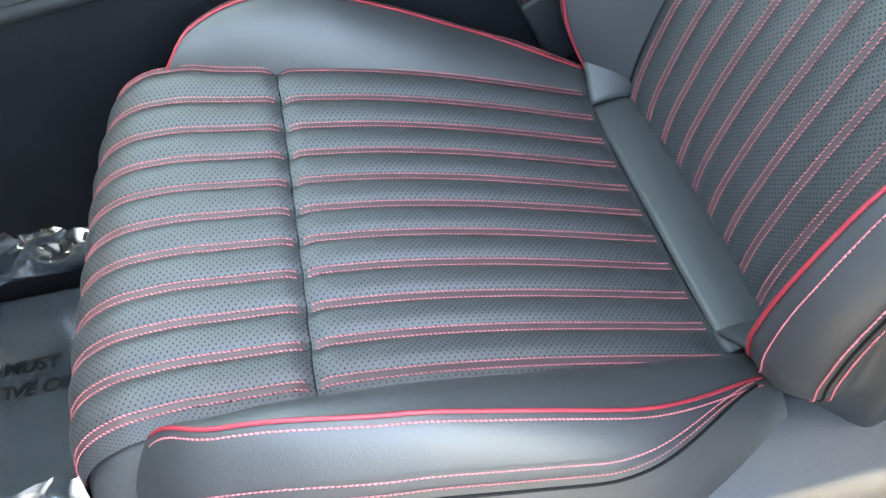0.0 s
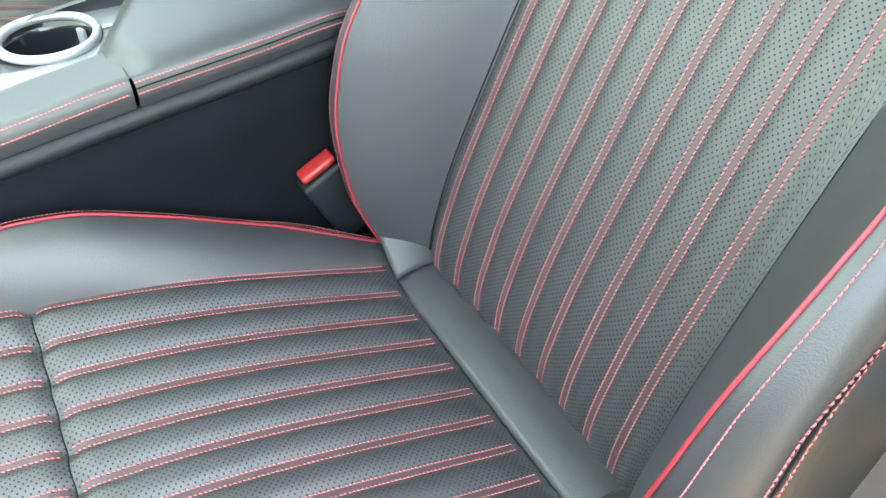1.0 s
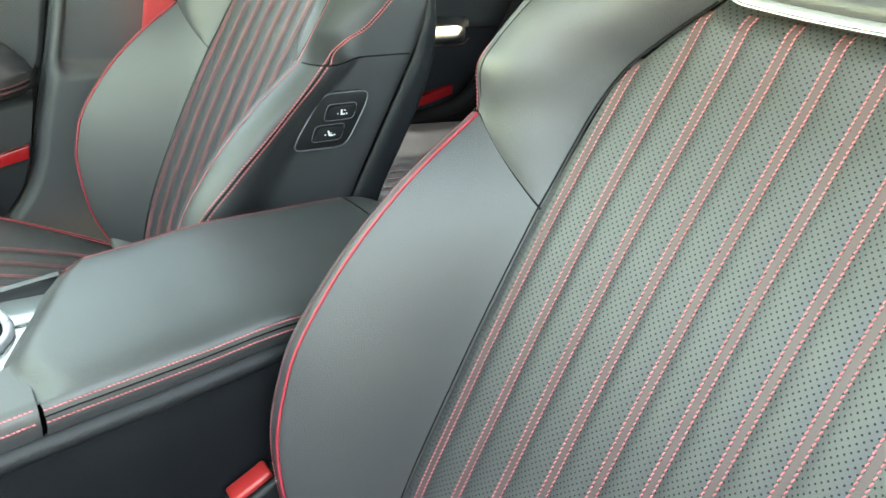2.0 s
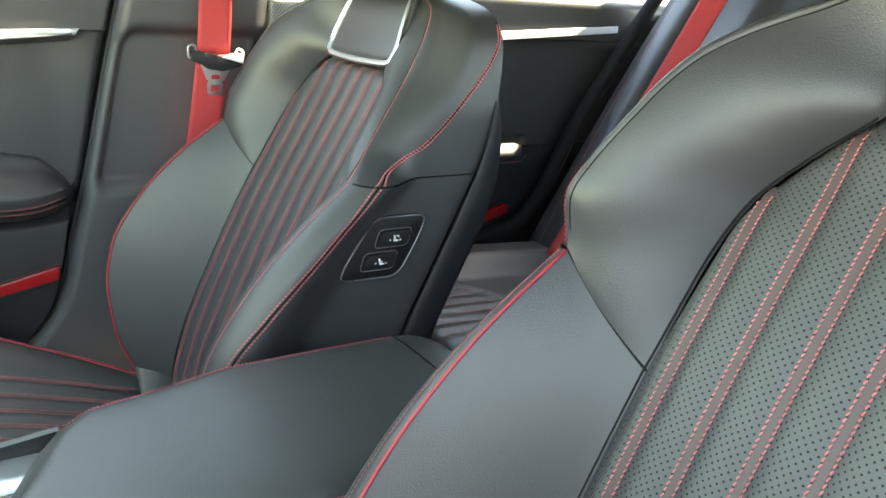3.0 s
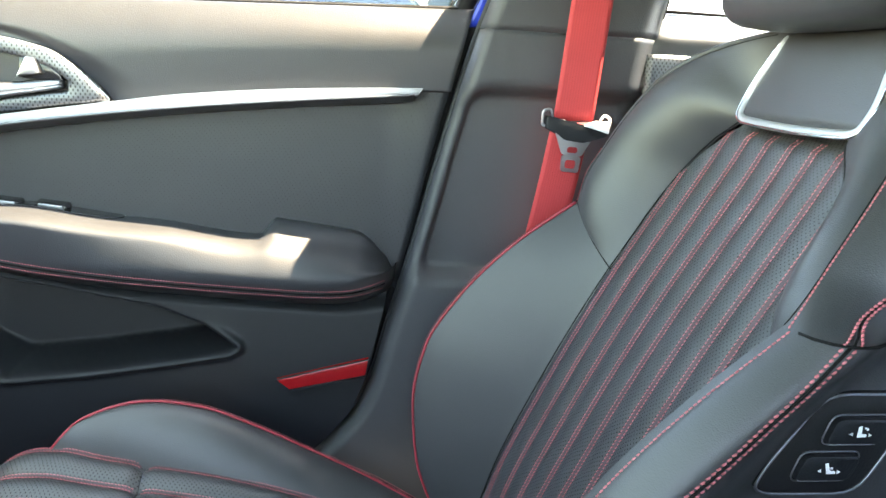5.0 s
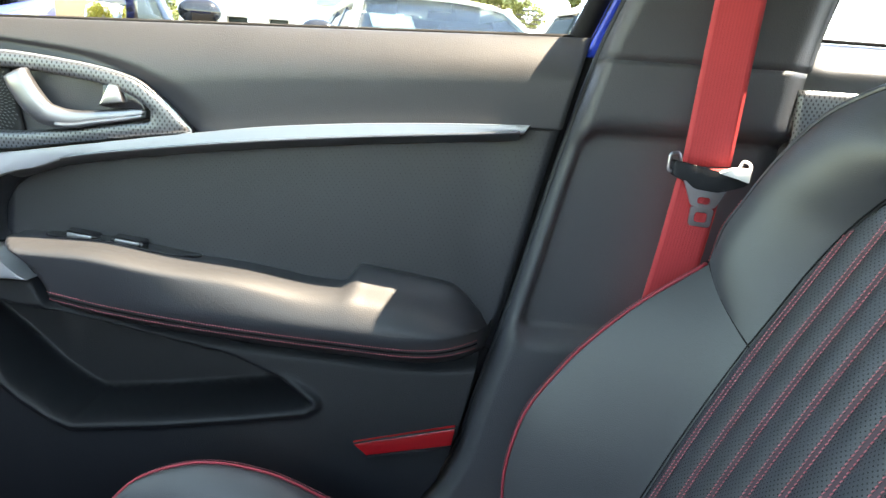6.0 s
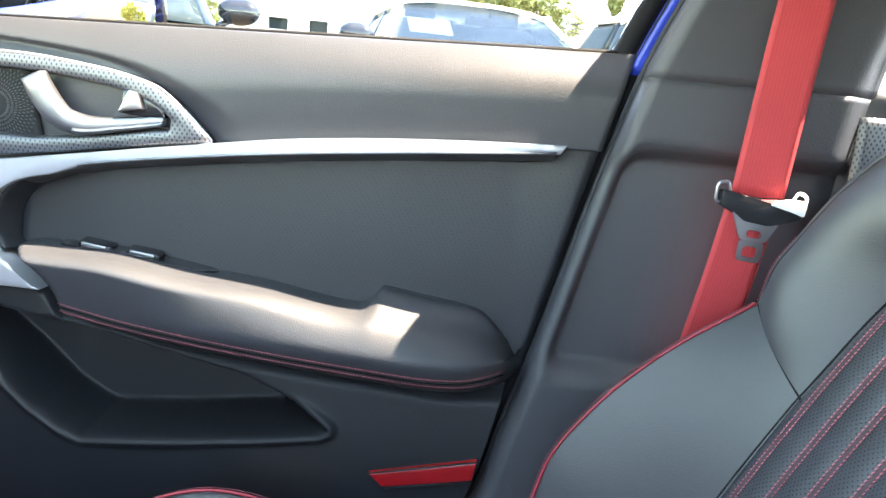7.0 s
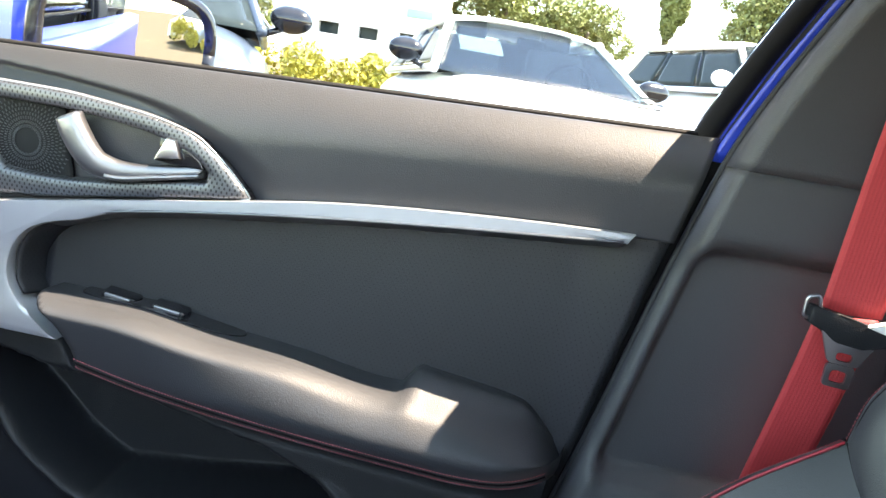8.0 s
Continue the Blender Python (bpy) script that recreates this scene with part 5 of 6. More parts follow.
for y in (0.556, 0.17, 0.612):
    run = [bench_back((y + 0.645) / 1.29, v) + Vector((-0.001, 0, 0.0006)) for v in np.linspace(0.02, 0.98, 60)]
    stitch_run(store, run, [Vector((-0.85, 0, 0.5))] * 60)
for k in range(-14, 20):
    y = 0.034 * k
    if 0.20 < y - 0.02 < 0.53 or -0.53 < y - 0.02 < -0.20:
        for off in (0.0,):
            run = [bench_cushion((y + off + 0.63) / 1.31, v) + Vector((0, 0, 0.0004)) for v in np.linspace(0.10, (bench_seam(y) - 0.61) / 0.46, 50)]
            stitch_run(store, run, [Vector((0, 0, 1))] * 50)
run = [bench_cushion(u, 0.94) + Vector((0, 0, 0.001)) for u in np.linspace(0.0, 0.99, 80)]
stitch_run(store, run, [Vector((0, 0, 1))] * 80)
stitches("bench_stitching", store, bench, "red stitching on the bench")
rbelt = thing("rear_seat_belt", (1.1, 0.53, 0.5), "red webbing rear belt with black guide lying on the bench", "seat belt")
RB = lambda x, y, z: Vector((x - 1.1, y - 0.53, z - 0.5))
run = path3([RB(1.375, 0.530, 0.990), RB(1.303, 0.532, 0.873), RB(1.246, 0.532, 0.784), RB(1.16, 0.534, 0.65), RB(1.098, 0.540, 0.553), RB(1.034, 0.538, 0.454), RB(1.012, 0.538, 0.425)], 30)
ribbon("webbing", run, [Vector((-0.62, 0.77, 0.10)).normalized()] * 31, BELT, rbelt, label="red woven webbing")
rg = block("belt_guide", (0.016, 0.074, 0.024), RB(1.090, 0.540, 0.560), PLASTIC, rbelt, "black plastic belt guide", bevel=0.005, turn=(0, 30, 0))
block("guide_loop", (0.008, 0.046, 0.006), RB(1.081, 0.540, 0.572), STEEL, rg, "bright guide loop", bevel=0.002, turn=(0, 30, 0))
bm = bmesh.new()
for (y0, y1, z0, z1) in ((-0.014, -0.0095, -0.042, -0.004), (0.0095, 0.014, -0.042, -0.004), (-0.014, 0.014, -0.046, -0.040), (-0.0095, 0.0095, -0.026, -0.021)):
    r = bmesh.ops.create_cube(bm, size=1.0)["verts"]
    bmesh.ops.scale(bm, vec=(0.003, y1 - y0, z1 - z0), verts=r)
    bmesh.ops.translate(bm, vec=(0, (y0 + y1) / 2, (z0 + z1) / 2), verts=r)
bmesh.ops.rotate(bm, matrix=Euler((0, radians(33), 0)).to_matrix(), verts=bm.verts)
bmesh.ops.translate(bm, vec=RB(1.080, 0.540, 0.552), verts=bm.verts)
part("tongue", bm, STEEL, rg, "steel belt tongue with slots")

tagged(tube("rear_door_seal", path3([(0.88, 0.70, 0.42), (1.02, 0.685, 0.45), (1.16, 0.685, 0.66), (1.31, 0.682, 0.88), (1.38, 0.68, 0.98)], 40), 0.015, RUBBER, None, sides=10, flat=0.6), "black rubber seal beside the rear bench", "door seal", kind="structure")
# ---- rear door ----
rdoor = thing("rear_door", (0.95, 0.75, 0.1), "closed black rear door panel with silver strip", "car door")
Q = lambda x, y, z: Vector((x - 0.95, y - 0.75, z - 0.1))
sheet("rear_upper_panel", lambda u, v: Q(0.50 + 0.95 * u, 0.766 - 0.050 * math.sin(min(1.0, v / 0.38) * math.pi / 2), 0.909 - 0.10 * v), 20, 30, SOFT, rdoor, "grained vinyl upper panel", thick=0.003)
sheet("rear_middle_panel", lambda u, v: Q(0.50 + 0.95 * u, 0.744, 0.818 - 0.24 * v), 20, 8, SOFT, rdoor, "black vinyl door insert", thick=0.003)
tube("sill_seal", [Q(x, 0.762, 0.911) for x in np.linspace(0.50, 1.45, 8)], 0.0022, RUBBER, rdoor, "black rubber seal at the foot of the window")
st = plate("rear_strip", [(0.60, 0.797), (1.262, 0.841), (1.254, 0.827), (0.60, 0.781)], 0.700, 0.745, SILVER, rdoor, "satin silver trim strip", bevel=0.003, bend=lambda x, z: 0.6 * (z - 0.82))
st.location = -rdoor.location
sheet("rear_mesh", lambda u, v: Q(0.515 + 0.12 * u, 0.714, 0.790 + 0.066 * v), 10, 8, DIMPLE, rdoor, "dimpled silver trim", thick=0.003)
sheet("rear_armrest", lambda u, v: Q(0.60 + 0.47 * u, 0.748 - 0.075 * math.sin(v * math.pi) ** 0.6 * (1 - smooth01((u - 0.85) / 0.15) * 0.9), 0.622 - 0.06 * v), 30, 16, SOFT, rdoor, "padded black armrest", flip=True)
store = ([], [])
run = [Q(x, 0.676 + 0.05 * smooth01((x - 1.0) / 0.07), 0.578) for x in np.linspace(0.6, 1.06, 60)]
stitch_run(store, run, [Vector((0, -1, 0))] * 60)
stitches("rear_armrest_stitching", store, rdoor, "red stitching")
sheet("rear_lower_panel", lambda u, v: Q(0.50 + 0.95 * u, 0.728, 0.60 - 0.48 * v), 20, 10, PLASTIC, rdoor, "black plastic lower panel", thick=0.003)
rr = plate("rear_reflector", [(0.90, 0.455), (0.92, 0.438), (1.02, 0.462), (1.02, 0.482)], 0.715, 0.735, REDLENS, rdoor, "red door reflector", bevel=0.002)
rr.location = -rdoor.location

# ---- protective film on the driver's floor ----
FILM = bpy.data.materials.new("clear_film")
FILM.use_nodes = True
fn, fl = FILM.node_tree.nodes, FILM.node_tree.links
fn.remove(fn["Principled BSDF"])
ft, fg, fm = fn.new("ShaderNodeBsdfTransparent"), fn.new("ShaderNodeBsdfGlossy"), fn.new("ShaderNodeMixShader")
fg.inputs["Roughness"].default_value, fm.inputs[0].default_value, ft.inputs[0].default_value = 0.08, 0.10, (0.92, 0.94, 0.96, 1)
fd, fm2 = fn.new("ShaderNodeBsdfDiffuse"), fn.new("ShaderNodeMixShader")
fd.inputs[0].default_value, fm2.inputs[0].default_value = (0.25, 0.32, 0.38, 1), 0.11
fl.new(ft.outputs[0], fm2.inputs[1]), fl.new(fd.outputs[0], fm2.inputs[2])
fl.new(fm2.outputs[0], fm.inputs[1]), fl.new(fg.outputs[0], fm.inputs[2]), fl.new(fm.outputs[0], fn["Material Output"].inputs[0])
film = thing("floor_film", (-0.45, -0.3, 0.045), "clear crinkled plastic protective film on the carpet", "plastic film")


def crinkle(u, v):
    x, y = -0.22 + 0.42 * u, -0.14 + 0.37 * v
    n1 = noise.noise(Vector((x * 9, y * 9, 1.3))) * 0.006
    n2 = abs(noise.noise(Vector((x * 22, y * 22, 4.7)))) * 0.004
    return Vector((x, y * 0.9, 0.008 + n1 * 0.6 + n2 * 0.6))
sheet("film_sheet", crinkle, 70, 90, FILM, film, "clear glossy plastic")
FOLD = FILM.copy()
FOLD.node_tree.nodes["Mix Shader"].inputs[0].default_value = 0.42


def fold(x0, x1, y0, y1, base, high, seed):
    """A crinkled, doubled-up edge of the film that catches the light."""
    def f(u, v):
        x, y = x0 + (x1 - x0) * u, y0 + (y1 - y0) * v
        n = noise.noise(Vector((x * 13, v * 1.6, seed))) + 0.5 * abs(noise.noise(Vector((x * 24, v * 3, seed + 3))))
        return Vector((x + 0.004 * n, y - 0.020 * abs(n) - 0.006 * math.sin(v * math.pi), base + high * v * (1 + 0.12 * n)))
    sheet("film_fold", f, 90, 30, FOLD, film, "glossy crinkled fold of the film")
fold(-0.16, 0.20, 0.206, 0.216, 0.048, 0.078, 2.0)
fold(-0.02, 0.16, -0.115, -0.080, 0.012, 0.030, 7.0)
INK = material("black_ink", (0.006, 0.007, 0.007), 0.95, spec=0.0)
for text, x, y in (("E MUST", 0.025, 0.076), ("CTIVE CO", 0.033, 0.042)):
    cu = bpy.data.curves.new("print", "FONT")
    cu.body, cu.size, cu.extrude, cu.offset, cu.align_x = text, 0.026, 0.0003, 0.0008, "CENTER"
    tx = new("printed_line", cu)
    dg = bpy.context.evaluated_depsgraph_get()
    me = bpy.data.meshes.new_from_object(tx.evaluated_get(dg))
    bpy.data.objects.remove(tx)
    me.materials.clear()
    me.materials.append(INK)
    w = new("printed_line", me)
    w.parent, w.location = film, (x, y, 0.0235)

# ---- rear windows ----
TINT = bpy.data.materials.new("tinted_window")
TINT.use_nodes = True
tn, tl = TINT.node_tree.nodes, TINT.node_tree.links
tn.remove(tn["Principled BSDF"])
t1, t2, t3 = tn.new("ShaderNodeBsdfTransparent"), tn.new("ShaderNodeBsdfGlossy"), tn.new("ShaderNodeMixShader")
t1.inputs[0].default_value, t2.inputs["Roughness"].default_value, t3.inputs[0].default_value = (0.90, 0.94, 0.97, 1), 0.02, 0.05
tl.new(t1.outputs[0], t3.inputs[1]), tl.new(t2.outputs[0], t3.inputs[2]), tl.new(t3.outputs[0], tn["Material Output"].inputs[0])
# unseen windscreen; its tint is added to warm the light on the seats
SCREEN = TINT.copy()
SCREEN.node_tree.nodes["Transparent BSDF"].inputs[0].default_value = (0.95, 0.97, 0.86, 1)
screen = tagged(sheet("windscreen", lambda u, v: Vector((-0.93 + 0.97 * v - 0.06 * (1 - (2 * u - 1) ** 2) * (1 - v), (u * 2 - 1) * (0.74 - 0.11 * v), 0.80 + 0.335 * v - 0.03 * (2 * u - 1) ** 2 * v)), 12, 10, SCREEN, None, thick=0.005), "faintly green windscreen ahead of the front seats", "window", kind="structure")
screen.visible_shadow = False
tagged(sheet("window_rear", lambda u, v: Vector((1.86 - 0.18 * v, (u * 2 - 1) * 0.66, 0.85 + 0.28 * v)), 8, 8, TINT, None, thick=0.005), "lightly tinted rear window", "window", kind="structure")
tagged(sheet("window_passenger_rear", lambda u, v: Vector((0.56 + 1.2 * u, 0.765 - 0.09 * v, 0.905 + 0.22 * v)), 8, 8, TINT, None, thick=0.005), "tinted passenger side rear window", "window", kind="structure")
tagged(sheet("window_driver_rear", lambda u, v: Vector((0.42 + 1.35 * u, -0.765 + 0.09 * v, 0.87 + 0.26 * v)), 8, 8, TINT, None, thick=0.005), "lightly tinted driver side rear window", "window", kind="structure")

# ---- door mirror outside ----
mirror = thing("door_mirror", (-0.42, 0.98, 0.90), "blue door mirror with black rim and clear glass", "door mirror")
bm = bmesh.new()
bmesh.ops.create_cube(bm, size=1.0)
bmesh.ops.subdivide_edges(bm, edges=bm.edges[:], cuts=5, use_grid_fill=True)
for v in bm.verts:
    q = v.co * 2
    q *= max(abs(q.x), abs(q.y), abs(q.z)) / max(1e-6, (abs(q.x) ** 3.4 + abs(q.y) ** 3.4 + abs(q.z) ** 3.4) ** (1 / 3.4))
    front = 1.0 if q.x > 0 else 0.8
    v.co = Vector((q.x * 0.055 - 0.02, q.y * 0.125 * front, q.z * 0.078 * front))
bmesh.ops.rotate(bm, matrix=Euler((0, 0, radians(-33))).to_matrix(), verts=bm.verts)
part("housing", bm, BLUE, mirror, "glossy blue mirror housing")
turn = Euler((0, radians(3.8), radians(-32))).to_matrix()
rim_o = [turn @ Vector((0.036, 0.116 * math.copysign(abs(math.cos(a)) ** 0.55, math.cos(a)), 0.069 * math.copysign(abs(math.sin(a)) ** 0.6, math.sin(a)))) for a in np.linspace(0, 2 * math.pi, 65)]
tube("mirror_rim", rim_o, 0.010, GLOSS, mirror, "gloss black rim")
MIRROR = material("mirror_glass", (0.9, 0.92, 0.92), 0.01, metal=1.0, mottle=0.0)
def bowed(u, v):
    """The gently convex glass of a passenger side mirror."""
    c, d = math.cos(u * 6.28319), math.sin(u * 6.28319)
    y, z = 0.116 * v * math.copysign(abs(c) ** 0.55, c), 0.069 * v * math.copysign(abs(d) ** 0.6, d)
    return turn @ Vector((0.044 - (y * y + z * z) / 2.4, y, z))
glass = sheet("mirror_glass", bowed, 64, 16, MIRROR, mirror, "convex mirror glass")
for row, (z, w) in enumerate(((-0.030, 0.110), (-0.040, 0.084), (-0.049, 0.040))):   # faint etched warning, too small to read
    n = 7 - 2 * row
    for k in range(n):
        y = -0.02 + (k - (n - 1) / 2) * w / n
        block("etched_mark", (0.0006, w / n - 0.004, 0.0035), turn @ Vector((0.0446 - (y * y + z * z) / 2.4, y, z)), material("faint_etching", (0.45, 0.45, 0.45), 0.7) if row + k == 0 else bpy.data.materials["faint_etching"], glass, bevel=0.0, turn=(0, 3.8, -32))
block("mirror_arm", (0.05, 0.16, 0.03), (-0.02, -0.14, -0.055), GLOSS, mirror, "gloss black mirror arm", bevel=0.01)

# ---- outside ----
GROUND_Z = lambda y: -0.22 + 0.062 * y
PAVE = material("sunlit_concrete", (0.095, 0.077, 0.056), 0.9, bump=0.6, scale=60, mottle=0.25, spec=0.0)
tagged(sheet("ground", lambda u, v: Vector((-250 + 500 * u, -250 + 500 * v, GROUND_Z(-250 + 500 * v))), 20, 20, PAVE, None, flip=True), "sun-bleached tan car park paving", "ground", kind="structure")
WHITE = material("white_paint", (0.74, 0.74, 0.73), 0.3, coat=0.6, mottle=0.03)
SLATE = material("slate_paint", (0.045, 0.062, 0.090), 0.35, metal=0.2, coat=0.5, mottle=0.05)
DARKGLASS = material("tinted_glass", (0.022, 0.030, 0.032), 0.06, mottle=0.4, spec=0.07)
CLEAR = TINT.copy()
CLEAR.node_tree.nodes["Transparent BSDF"].inputs[0].default_value = (0.55, 0.62, 0.63, 1)
CLEAR.node_tree.nodes["Mix Shader"].inputs[0].default_value = 0.10
TYRE = material("tyre_rubber", (0.02, 0.02, 0.02), 0.85)


def build_car(place, heading, paint, label, tall=1.45, long=4.8, kind="sedan", mirror_mat=None, furnished=False):
    """A parked car; its own x runs to its nose."""
    car = thing("parked_car", place, label, "car", "parked cars")
    car.rotation_euler = (radians(0), 0, radians(heading))
    hood_z, belt_z = tall * 0.64, tall * 0.66
    w = 0.92
    stations = [-long / 2, -long / 2 + 0.15, -long * 0.28, 0.0, long * 0.20, long * 0.38, long / 2 - 0.15, long / 2]
    tops = curve(stations, [belt_z * 0.85, belt_z * 0.98, belt_z, belt_z * 0.99, hood_z, hood_z * 0.93, hood_z * 0.80, hood_z * 0.55])
    wide = curve(stations, [0.78, 0.88, w, w, w, 0.90, 0.82, 0.70])

    def body(u, v):
        x = -long / 2 + long * v
        a = u * math.pi
        s = -math.cos(a)
        c = math.sin(a) ** 0.35
        z = 0.18 + (tops(x) - 0.18) * c
        return Vector((x, wide(x) * math.copysign(abs(s) ** 0.45, s), z + 0.03 * (1 - s * s)))
    sheet("body", body, 40, 50, paint, car, flip=True)
    sheet("nose", lambda u, v: body(u, 1.0) * 1.0 * (1 - v) + Vector((long / 2 + 0.02, 0, 0.35)) * v, 40, 4, paint, car)
    sheet("tail", lambda u, v: body(u, 0.0) * (1 - v) + Vector((-long / 2 - 0.02, 0, 0.45)) * v, 40, 4, paint, car, flip=True)
    f0, f1, r1, r0 = (long * 0.22, long * 0.06, -long * 0.22, -long * 0.38) if kind == "sedan" else (long * 0.20, long * 0.07, -long * 0.36, -long * 0.46)
    bw, tw = 0.80, 0.60 if kind == "sedan" else 0.66
    rz = tall

    sheet("roof", lambda u, v: Vector((r1 + (f1 - r1) * v, (u * 2 - 1) * tw, rz - 0.05 * abs(2 * u - 1) ** 3 - 0.05 * (2 * v - 1) ** 2)), 16, 16, paint, car, thick=0.03, flip=True)
    glass_f = sheet("windscreen", lambda u, v: Vector((f0 + (f1 - f0) * v + 0.10 * (1 - (2 * u - 1) ** 2) * (1 - v), (u * 2 - 1) * (bw + (tw - bw) * v), belt_z - 0.02 + (rz - 0.10 - belt_z + 0.02 + 0.045 * (1 - (2 * u - 1) ** 2)) * v)), 16, 8, DARKGLASS, car, "tinted windscreen", thick=0.006, flip=True)
    if furnished:   # what shows through the windscreen
        glass_f.data.materials[0] = CLEAR
        block("dash", (0.55, 1.40, 0.10), (f0 - 0.25, 0, belt_z - 0.07), GREY_PLASTIC, car, "dark dashboard", bevel=0.04)
        block("cabin_floor", (2.2, 1.5, 0.05), (f0 - 1.3, 0, belt_z - 0.22), RUBBER, car, bevel=0.01)
        for m in (-1, 1):
            block("seat_back", (0.16, 0.50, 0.62), (f0 - 1.02, m * 0.37, belt_z + 0.02), GREY_PLASTIC, car, "dark front seat", bevel=0.07, turn=(0, -14, 0))
            block("seat_headrest", (0.10, 0.27, 0.18), (f0 - 1.14, m * 0.37, belt_z + 0.40), GREY_PLASTIC, car, bevel=0.05, turn=(0, -10, 0))
        tube("steering_wheel", [Vector((f0 - 0.62 + 0.06 * math.sin(a), 0.37 + 0.185 * math.cos(a), belt_z + 0.03 + 0.175 * math.sin(a))) for a in np.linspace(0, 6.28319, 33)], 0.016, RUBBER, car, "dark steering wheel")
        block("price_sheet", (0.004, 0.34, 0.22), (f1 + 0.20, -0.40, rz - 0.26), ICON, car, "white paper sheet behind the glass", bevel=0.0, turn=(0, -58, 0))
        block("mirror_inside", (0.03, 0.22, 0.07), (f1 + 0.16, 0, rz - 0.18), RUBBER, car, bevel=0.01)
    sheet("rear_window", lambda u, v: Vector((r0 + (r1 - r0) * v, (u * 2 - 1) * (bw + (tw - bw) * v), belt_z - 0.02 + (rz - 0.10 - belt_z + 0.04) * v)), 10, 6, DARKGLASS, car, "tinted rear window", thick=0.006)
    for m in (-1, 1):
        def flank_w(u, v, m=m, a=0.0, b=1.0):
            k = a + (b - a) * u
            x0, x1 = r0 + (f0 - r0) * k, r1 + (f1 - r1) * k
            return Vector((x0 + (x1 - x0) * v, m * (bw + 0.03 + (tw - bw) * v), belt_z - 0.02 + (rz - 0.09 - belt_z + 0.02) * v))
        for a, b in ((0.04, 0.30), (0.32, 0.63), (0.65, 0.95)):
            sheet("side_window", lambda u, v, a=a, b=b: flank_w(u, 0.08 + 0.80 * v, m, a, b), 8, 6, DARKGLASS, car, "tinted side window", thick=0.006, flip=m > 0)
        for a in (0.02, 0.31, 0.64, 0.98):
            tube("window_post", [flank_w(a, k, m) * 1.0 - Vector((0, m * 0.008, 0)) for k in (0, 0.5, 1)], 0.035 if a in (0.02, 0.98) else 0.02, paint if a in (0.02, 0.98) else GLOSS, car)
        tube("window_bottom", [flank_w(k, 0.02, m) for k in np.linspace(0, 1, 10)], 0.03, paint, car)
        tube("roof_side", [flank_w(k, 1.0, m) for k in np.linspace(0, 1, 10)], 0.04, paint, car)
        mr = thing("mirror", (0, 0, 0))
        mr.parent = car
        bm = bmesh.new()
        bmesh.ops.create_uvsphere(bm, u_segments=16, v_segments=10, radius=1.0)
        for v in bm.verts:
            v.co = Vector((f0 - 0.42 + v.co.x * 0.09 + 0.04 * abs(v.co.y), m * (bw + 0.19) + v.co.y * 0.13, belt_z + 0.10 + v.co.z * 0.085))
        part("mirror_cap", bm, mirror_mat or paint, mr, "rounded mirror cap")
        tube("mirror_stem", [Vector((f0 - 0.40, m * (bw + 0.02), belt_z - 0.02)), Vector((f0 - 0.42, m * (bw + 0.14), belt_z + 0.04))], 0.02, GLOSS, mr)
        for x in (long * 0.31, -long * 0.29):
            bm = bmesh.new()
            bmesh.ops.create_cone(bm, cap_ends=True, segments=24, radius1=0.34, radius2=0.34, depth=0.24)
            bmesh.ops.bevel(bm, geom=[e for e in bm.edges if len(e.link_faces) == 2 and e.calc_face_angle() > 1], offset=0.03, segments=2, affect="EDGES")
            bmesh.ops.rotate(bm, matrix=Euler((radians(90), 0, 0)).to_matrix(), verts=bm.verts)
            bmesh.ops.translate(bm, vec=(x, m * 0.82, 0.33), verts=bm.verts)
            wh = part("wheel", bm, TYRE, car, "black tyre")
            bm = bmesh.new()
            bmesh.ops.create_cone(bm, cap_ends=True, segments=20, radius1=0.22, radius2=0.20, depth=0.02)
            bmesh.ops.rotate(bm, matrix=Euler((radians(-90 * m), 0, 0)).to_matrix(), verts=bm.verts)
            bmesh.ops.translate(bm, vec=(x, m * 0.945, 0.33), verts=bm.verts)
            part("rim", bm, SILVER, wh, "alloy rim")
        block("headlight", (0.30, 0.34, 0.10), (long / 2 - 0.32, m * 0.62, hood_z * 0.74), CHROME, car, "clear headlight", bevel=0.04)
    return car


build_car((-0.19, 6.63, GROUND_Z(6.3)), -72, WHITE, "white sedan with dark mirrors parked nose-on", 1.44, mirror_mat=GLOSS, furnished=True)
build_car((-2.65, 5.06, GROUND_Z(5.06)), -70, SLATE, "slate blue sedan parked in the next row", 1.56, mirror_mat=GLOSS)
build_car((2.62, 9.35, GROUND_Z(9.3)), -68, WHITE, "white sport utility car parked beyond the sedan", 1.72, 4.7, "suv")
build_car((-8.6, 20.0, GROUND_Z(20)), -90, WHITE, "white car parked far across the lot", 1.45)
build_car((13.0, 3.4, GROUND_Z(3.4)), 205, SILVER, "silver car parked in a row behind", 1.45)
build_car((14.2, 6.2, GROUND_Z(6.2)), 205, SLATE, "dark car parked in a row behind", 1.45)
# out of view: added to throw light in through the driver's side
build_car((0.2, -3.7, GROUND_Z(-3.7)), 4, WHITE, "unseen white sedan added to bounce light through the driver door", 1.45)

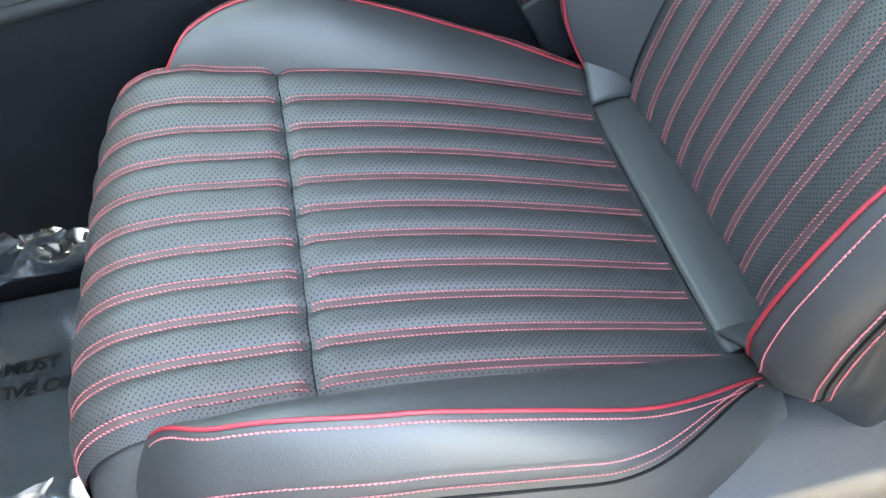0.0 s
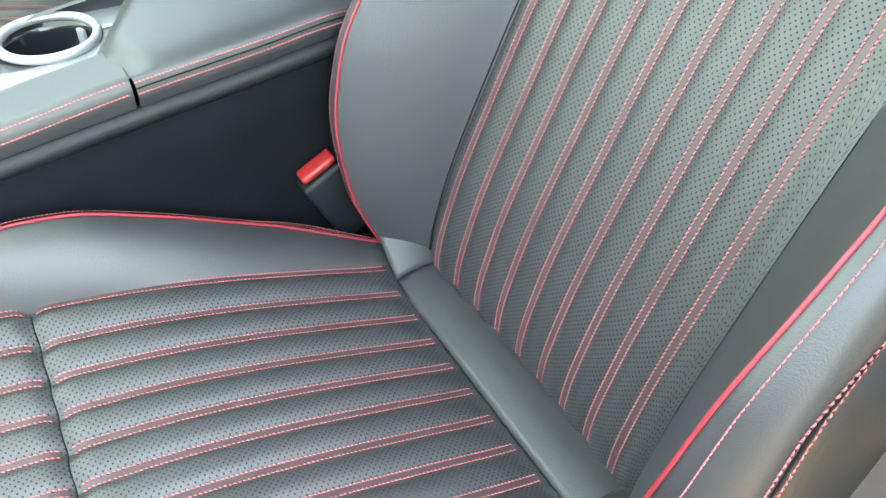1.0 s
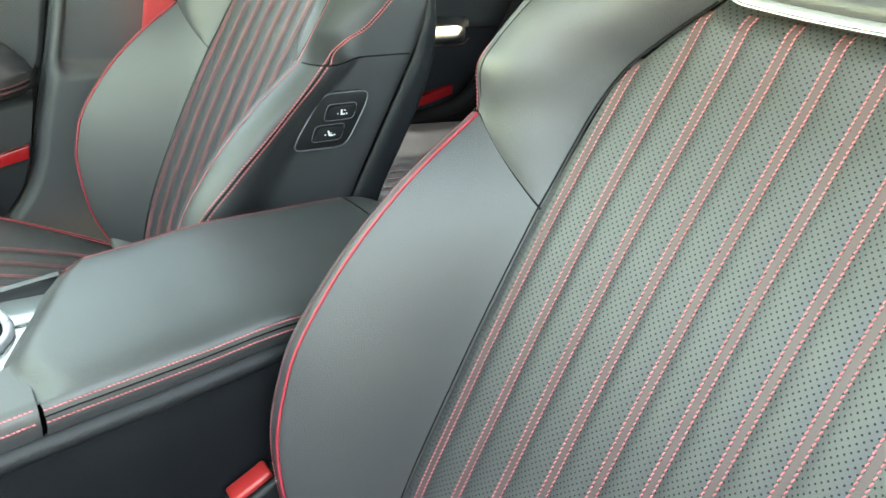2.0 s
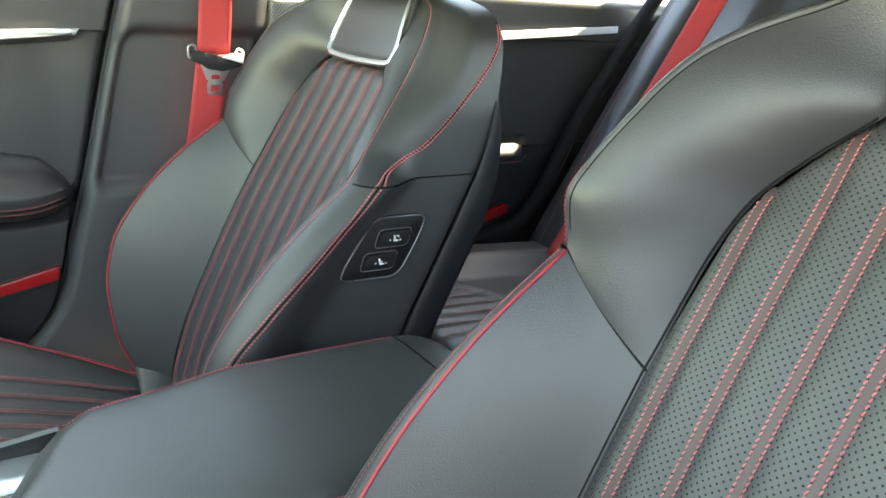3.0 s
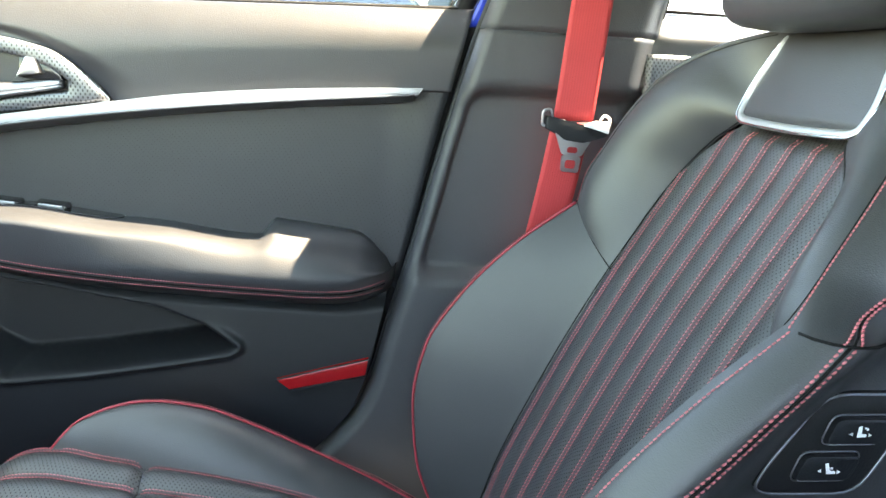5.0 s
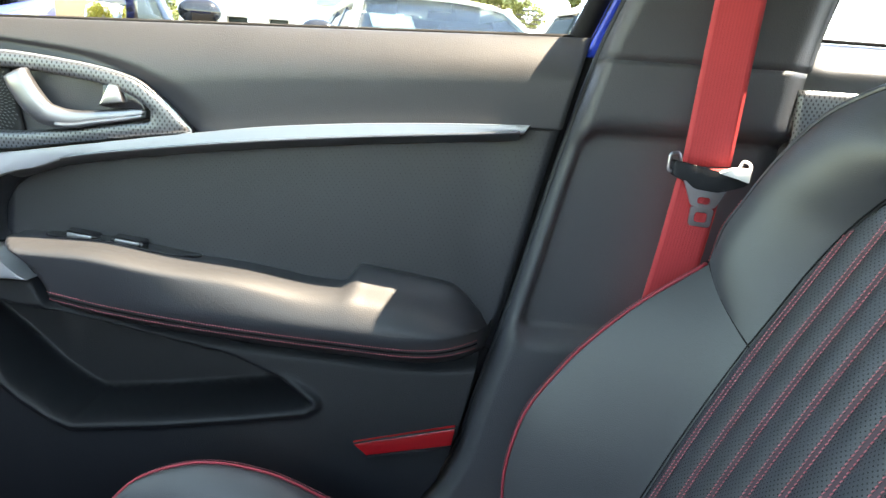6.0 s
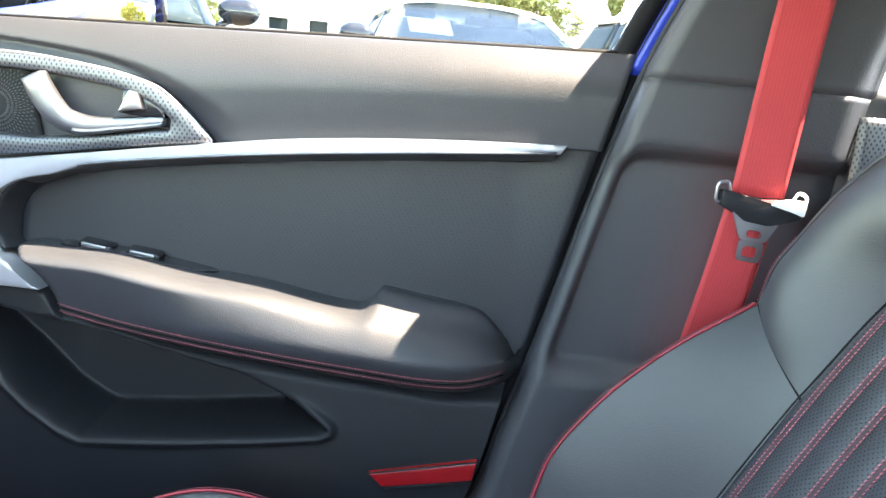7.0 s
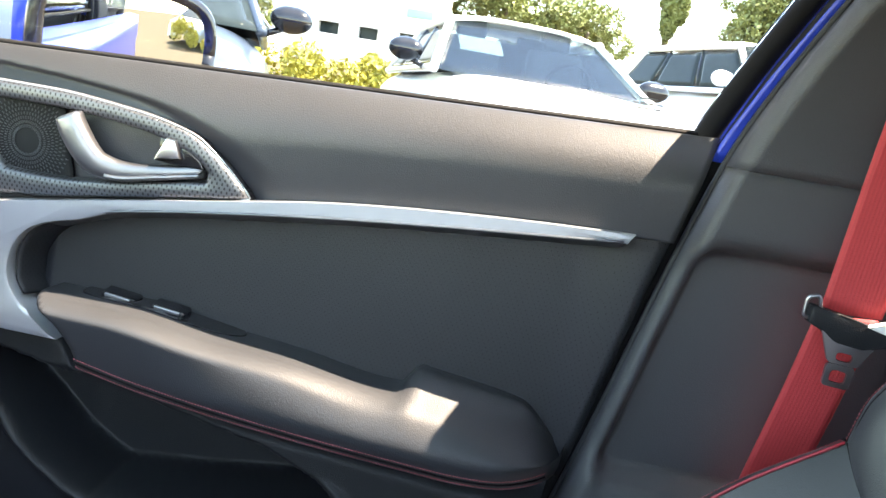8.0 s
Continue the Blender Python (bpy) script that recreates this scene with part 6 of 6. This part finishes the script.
# leaves in clumps
def leaf_mass(name, centre, size, count, mat, seed, leaf=0.06, parent=None, label=""):
    rnd = np.random.RandomState(seed)
    lobes = [(rnd.uniform(-1, 1, 3) * 0.62, rnd.uniform(0.28, 0.5)) for _ in range(14)]
    verts, faces = [], []
    for i in range(count):
        c, r = lobes[i % len(lobes)]
        d = rnd.normal(size=3)
        d /= np.linalg.norm(d) + 1e-9
        p = (c + d * r * rnd.uniform(0.75, 1.05)) * size + centre
        a = rnd.normal(size=3)
        a /= np.linalg.norm(a)
        b = np.cross(a, rnd.normal(size=3))
        b /= np.linalg.norm(b) + 1e-9
        s = leaf * rnd.uniform(0.6, 1.3)
        k = len(verts)
        verts += [p - a * s, p + b * s * 0.45, p + a * s, p - b * s * 0.45]
        faces.append((k, k + 1, k + 2, k + 3))
    return mesh_ob(name, verts, faces, mat, parent, label, smooth=False, kind="" if parent else "stuff")


LEAF_Y = material("yellow_green_leaf", (0.32, 0.28, 0.04), 0.55, mottle=0.35)
LEAF_G = material("green_leaf", (0.17, 0.185, 0.055), 0.55, mottle=0.35)
BARK = material("grey_bark", (0.16, 0.13, 0.10), 0.9, bump=0.8, scale=40)
for k, (x, y, w) in enumerate(((-2.75, 10.2, 0.62), (-1.95, 10.3, 0.55), (-4.2, 10.2, 0.9), (10.2, 2.3, 0.7), (10.4, 3.6, 0.7))):
    h = leaf_mass("hedge", np.array((x, y, GROUND_Z(y) + 0.50)), np.array((w, 0.6, 0.56)), 3500, LEAF_Y, 11 + k, 0.045)
    tagged(h, "clipped yellow-green hedge at the car park edge", "hedge")
for k, (x, y, h, s) in enumerate(((-2.2, 34, 4.0, 2.6), (1.3, 35, 3.3, 2.6), (8.6, 34, 5.2, 2.0), (-10.5, 26, 2.0, 0.9), (4.9, 36, 5.4, 0.8))):
    tree = thing("tree", (x, y, GROUND_Z(y)), "leafy green tree behind the parked cars", "tree", "trees")
    trunk = path3([(0, 0, 0), (0.1, 0.05, h * 0.35), (-0.05, 0, h * 0.65), (0.05, 0.1, h * 0.95)], 14)
    tube("trunk", trunk, 0.16, BARK, tree)
    for a in range(5):
        base = trunk[6 + a]
        tip = base + Vector((math.cos(a * 2.4) * s * 0.5, math.sin(a * 2.4) * s * 0.5, 0.9))
        tube("limb", path3([base, base.lerp(tip, 0.5) + Vector((0, 0, 0.15)), tip], 6), 0.06, BARK, tree)
    leaf_mass("crown", np.array((0, 0, h * 0.85)), np.array((s, s, s * (0.7 if s > 1 else 2.4))), 12000, LEAF_G, 40 + k, 0.10, tree, "uneven leafy crown")
# long pale building
build = thing("building", (-12, 30, GROUND_Z(30)), "long white low building with dark openings", "building")
CREAM = material("white_render", (0.55, 0.535, 0.50), 0.85, bump=0.3, scale=30)
def wall_run(x0, x1, z0, z1):
    return block("wall", (x1 - x0, 0.4, z1 - z0), ((x0 + x1) / 2, 0, (z0 + z1) / 2), CREAM, build, bevel=0.01)
wall_run(-16, 8, 1.52, 4.2), wall_run(-16, 8, -0.2, 1.08)
for k in range(-12, 3):
    x = 4.6 + 1.6 * k
    wall_run(x - 0.8, x, 1.08, 1.52)
    if k < 2:
        block("window", (0.8, 0.06, 0.44), (x + 0.4, 0.1, 1.30), DARKGLASS, build, "dark window", bevel=0.0)
block("sign", (1.0, 0.06, 0.30), (6.9, -0.23, 2.30), material("pale_green_sign", (0.22, 0.38, 0.33), 0.6), build, "pale green sign", bevel=0.01)
block("roof", (24.6, 9, 0.25), (-4, 4.2, 4.32), CREAM, build, bevel=0.05)
for x in (-3.86,):
    lamp = thing("lamp_post", (x, 18, GROUND_Z(18)), "pale car park lamp post", "lamp post")
    tube("post", [Vector((0, 0, 0)), Vector((0, 0, 6))], 0.09, CREAM, lamp, sides=12)
    block("lamp_head", (0.6, 0.25, 0.1), (0.3, 0, 6.0), GREY_PLASTIC, lamp, bevel=0.02)
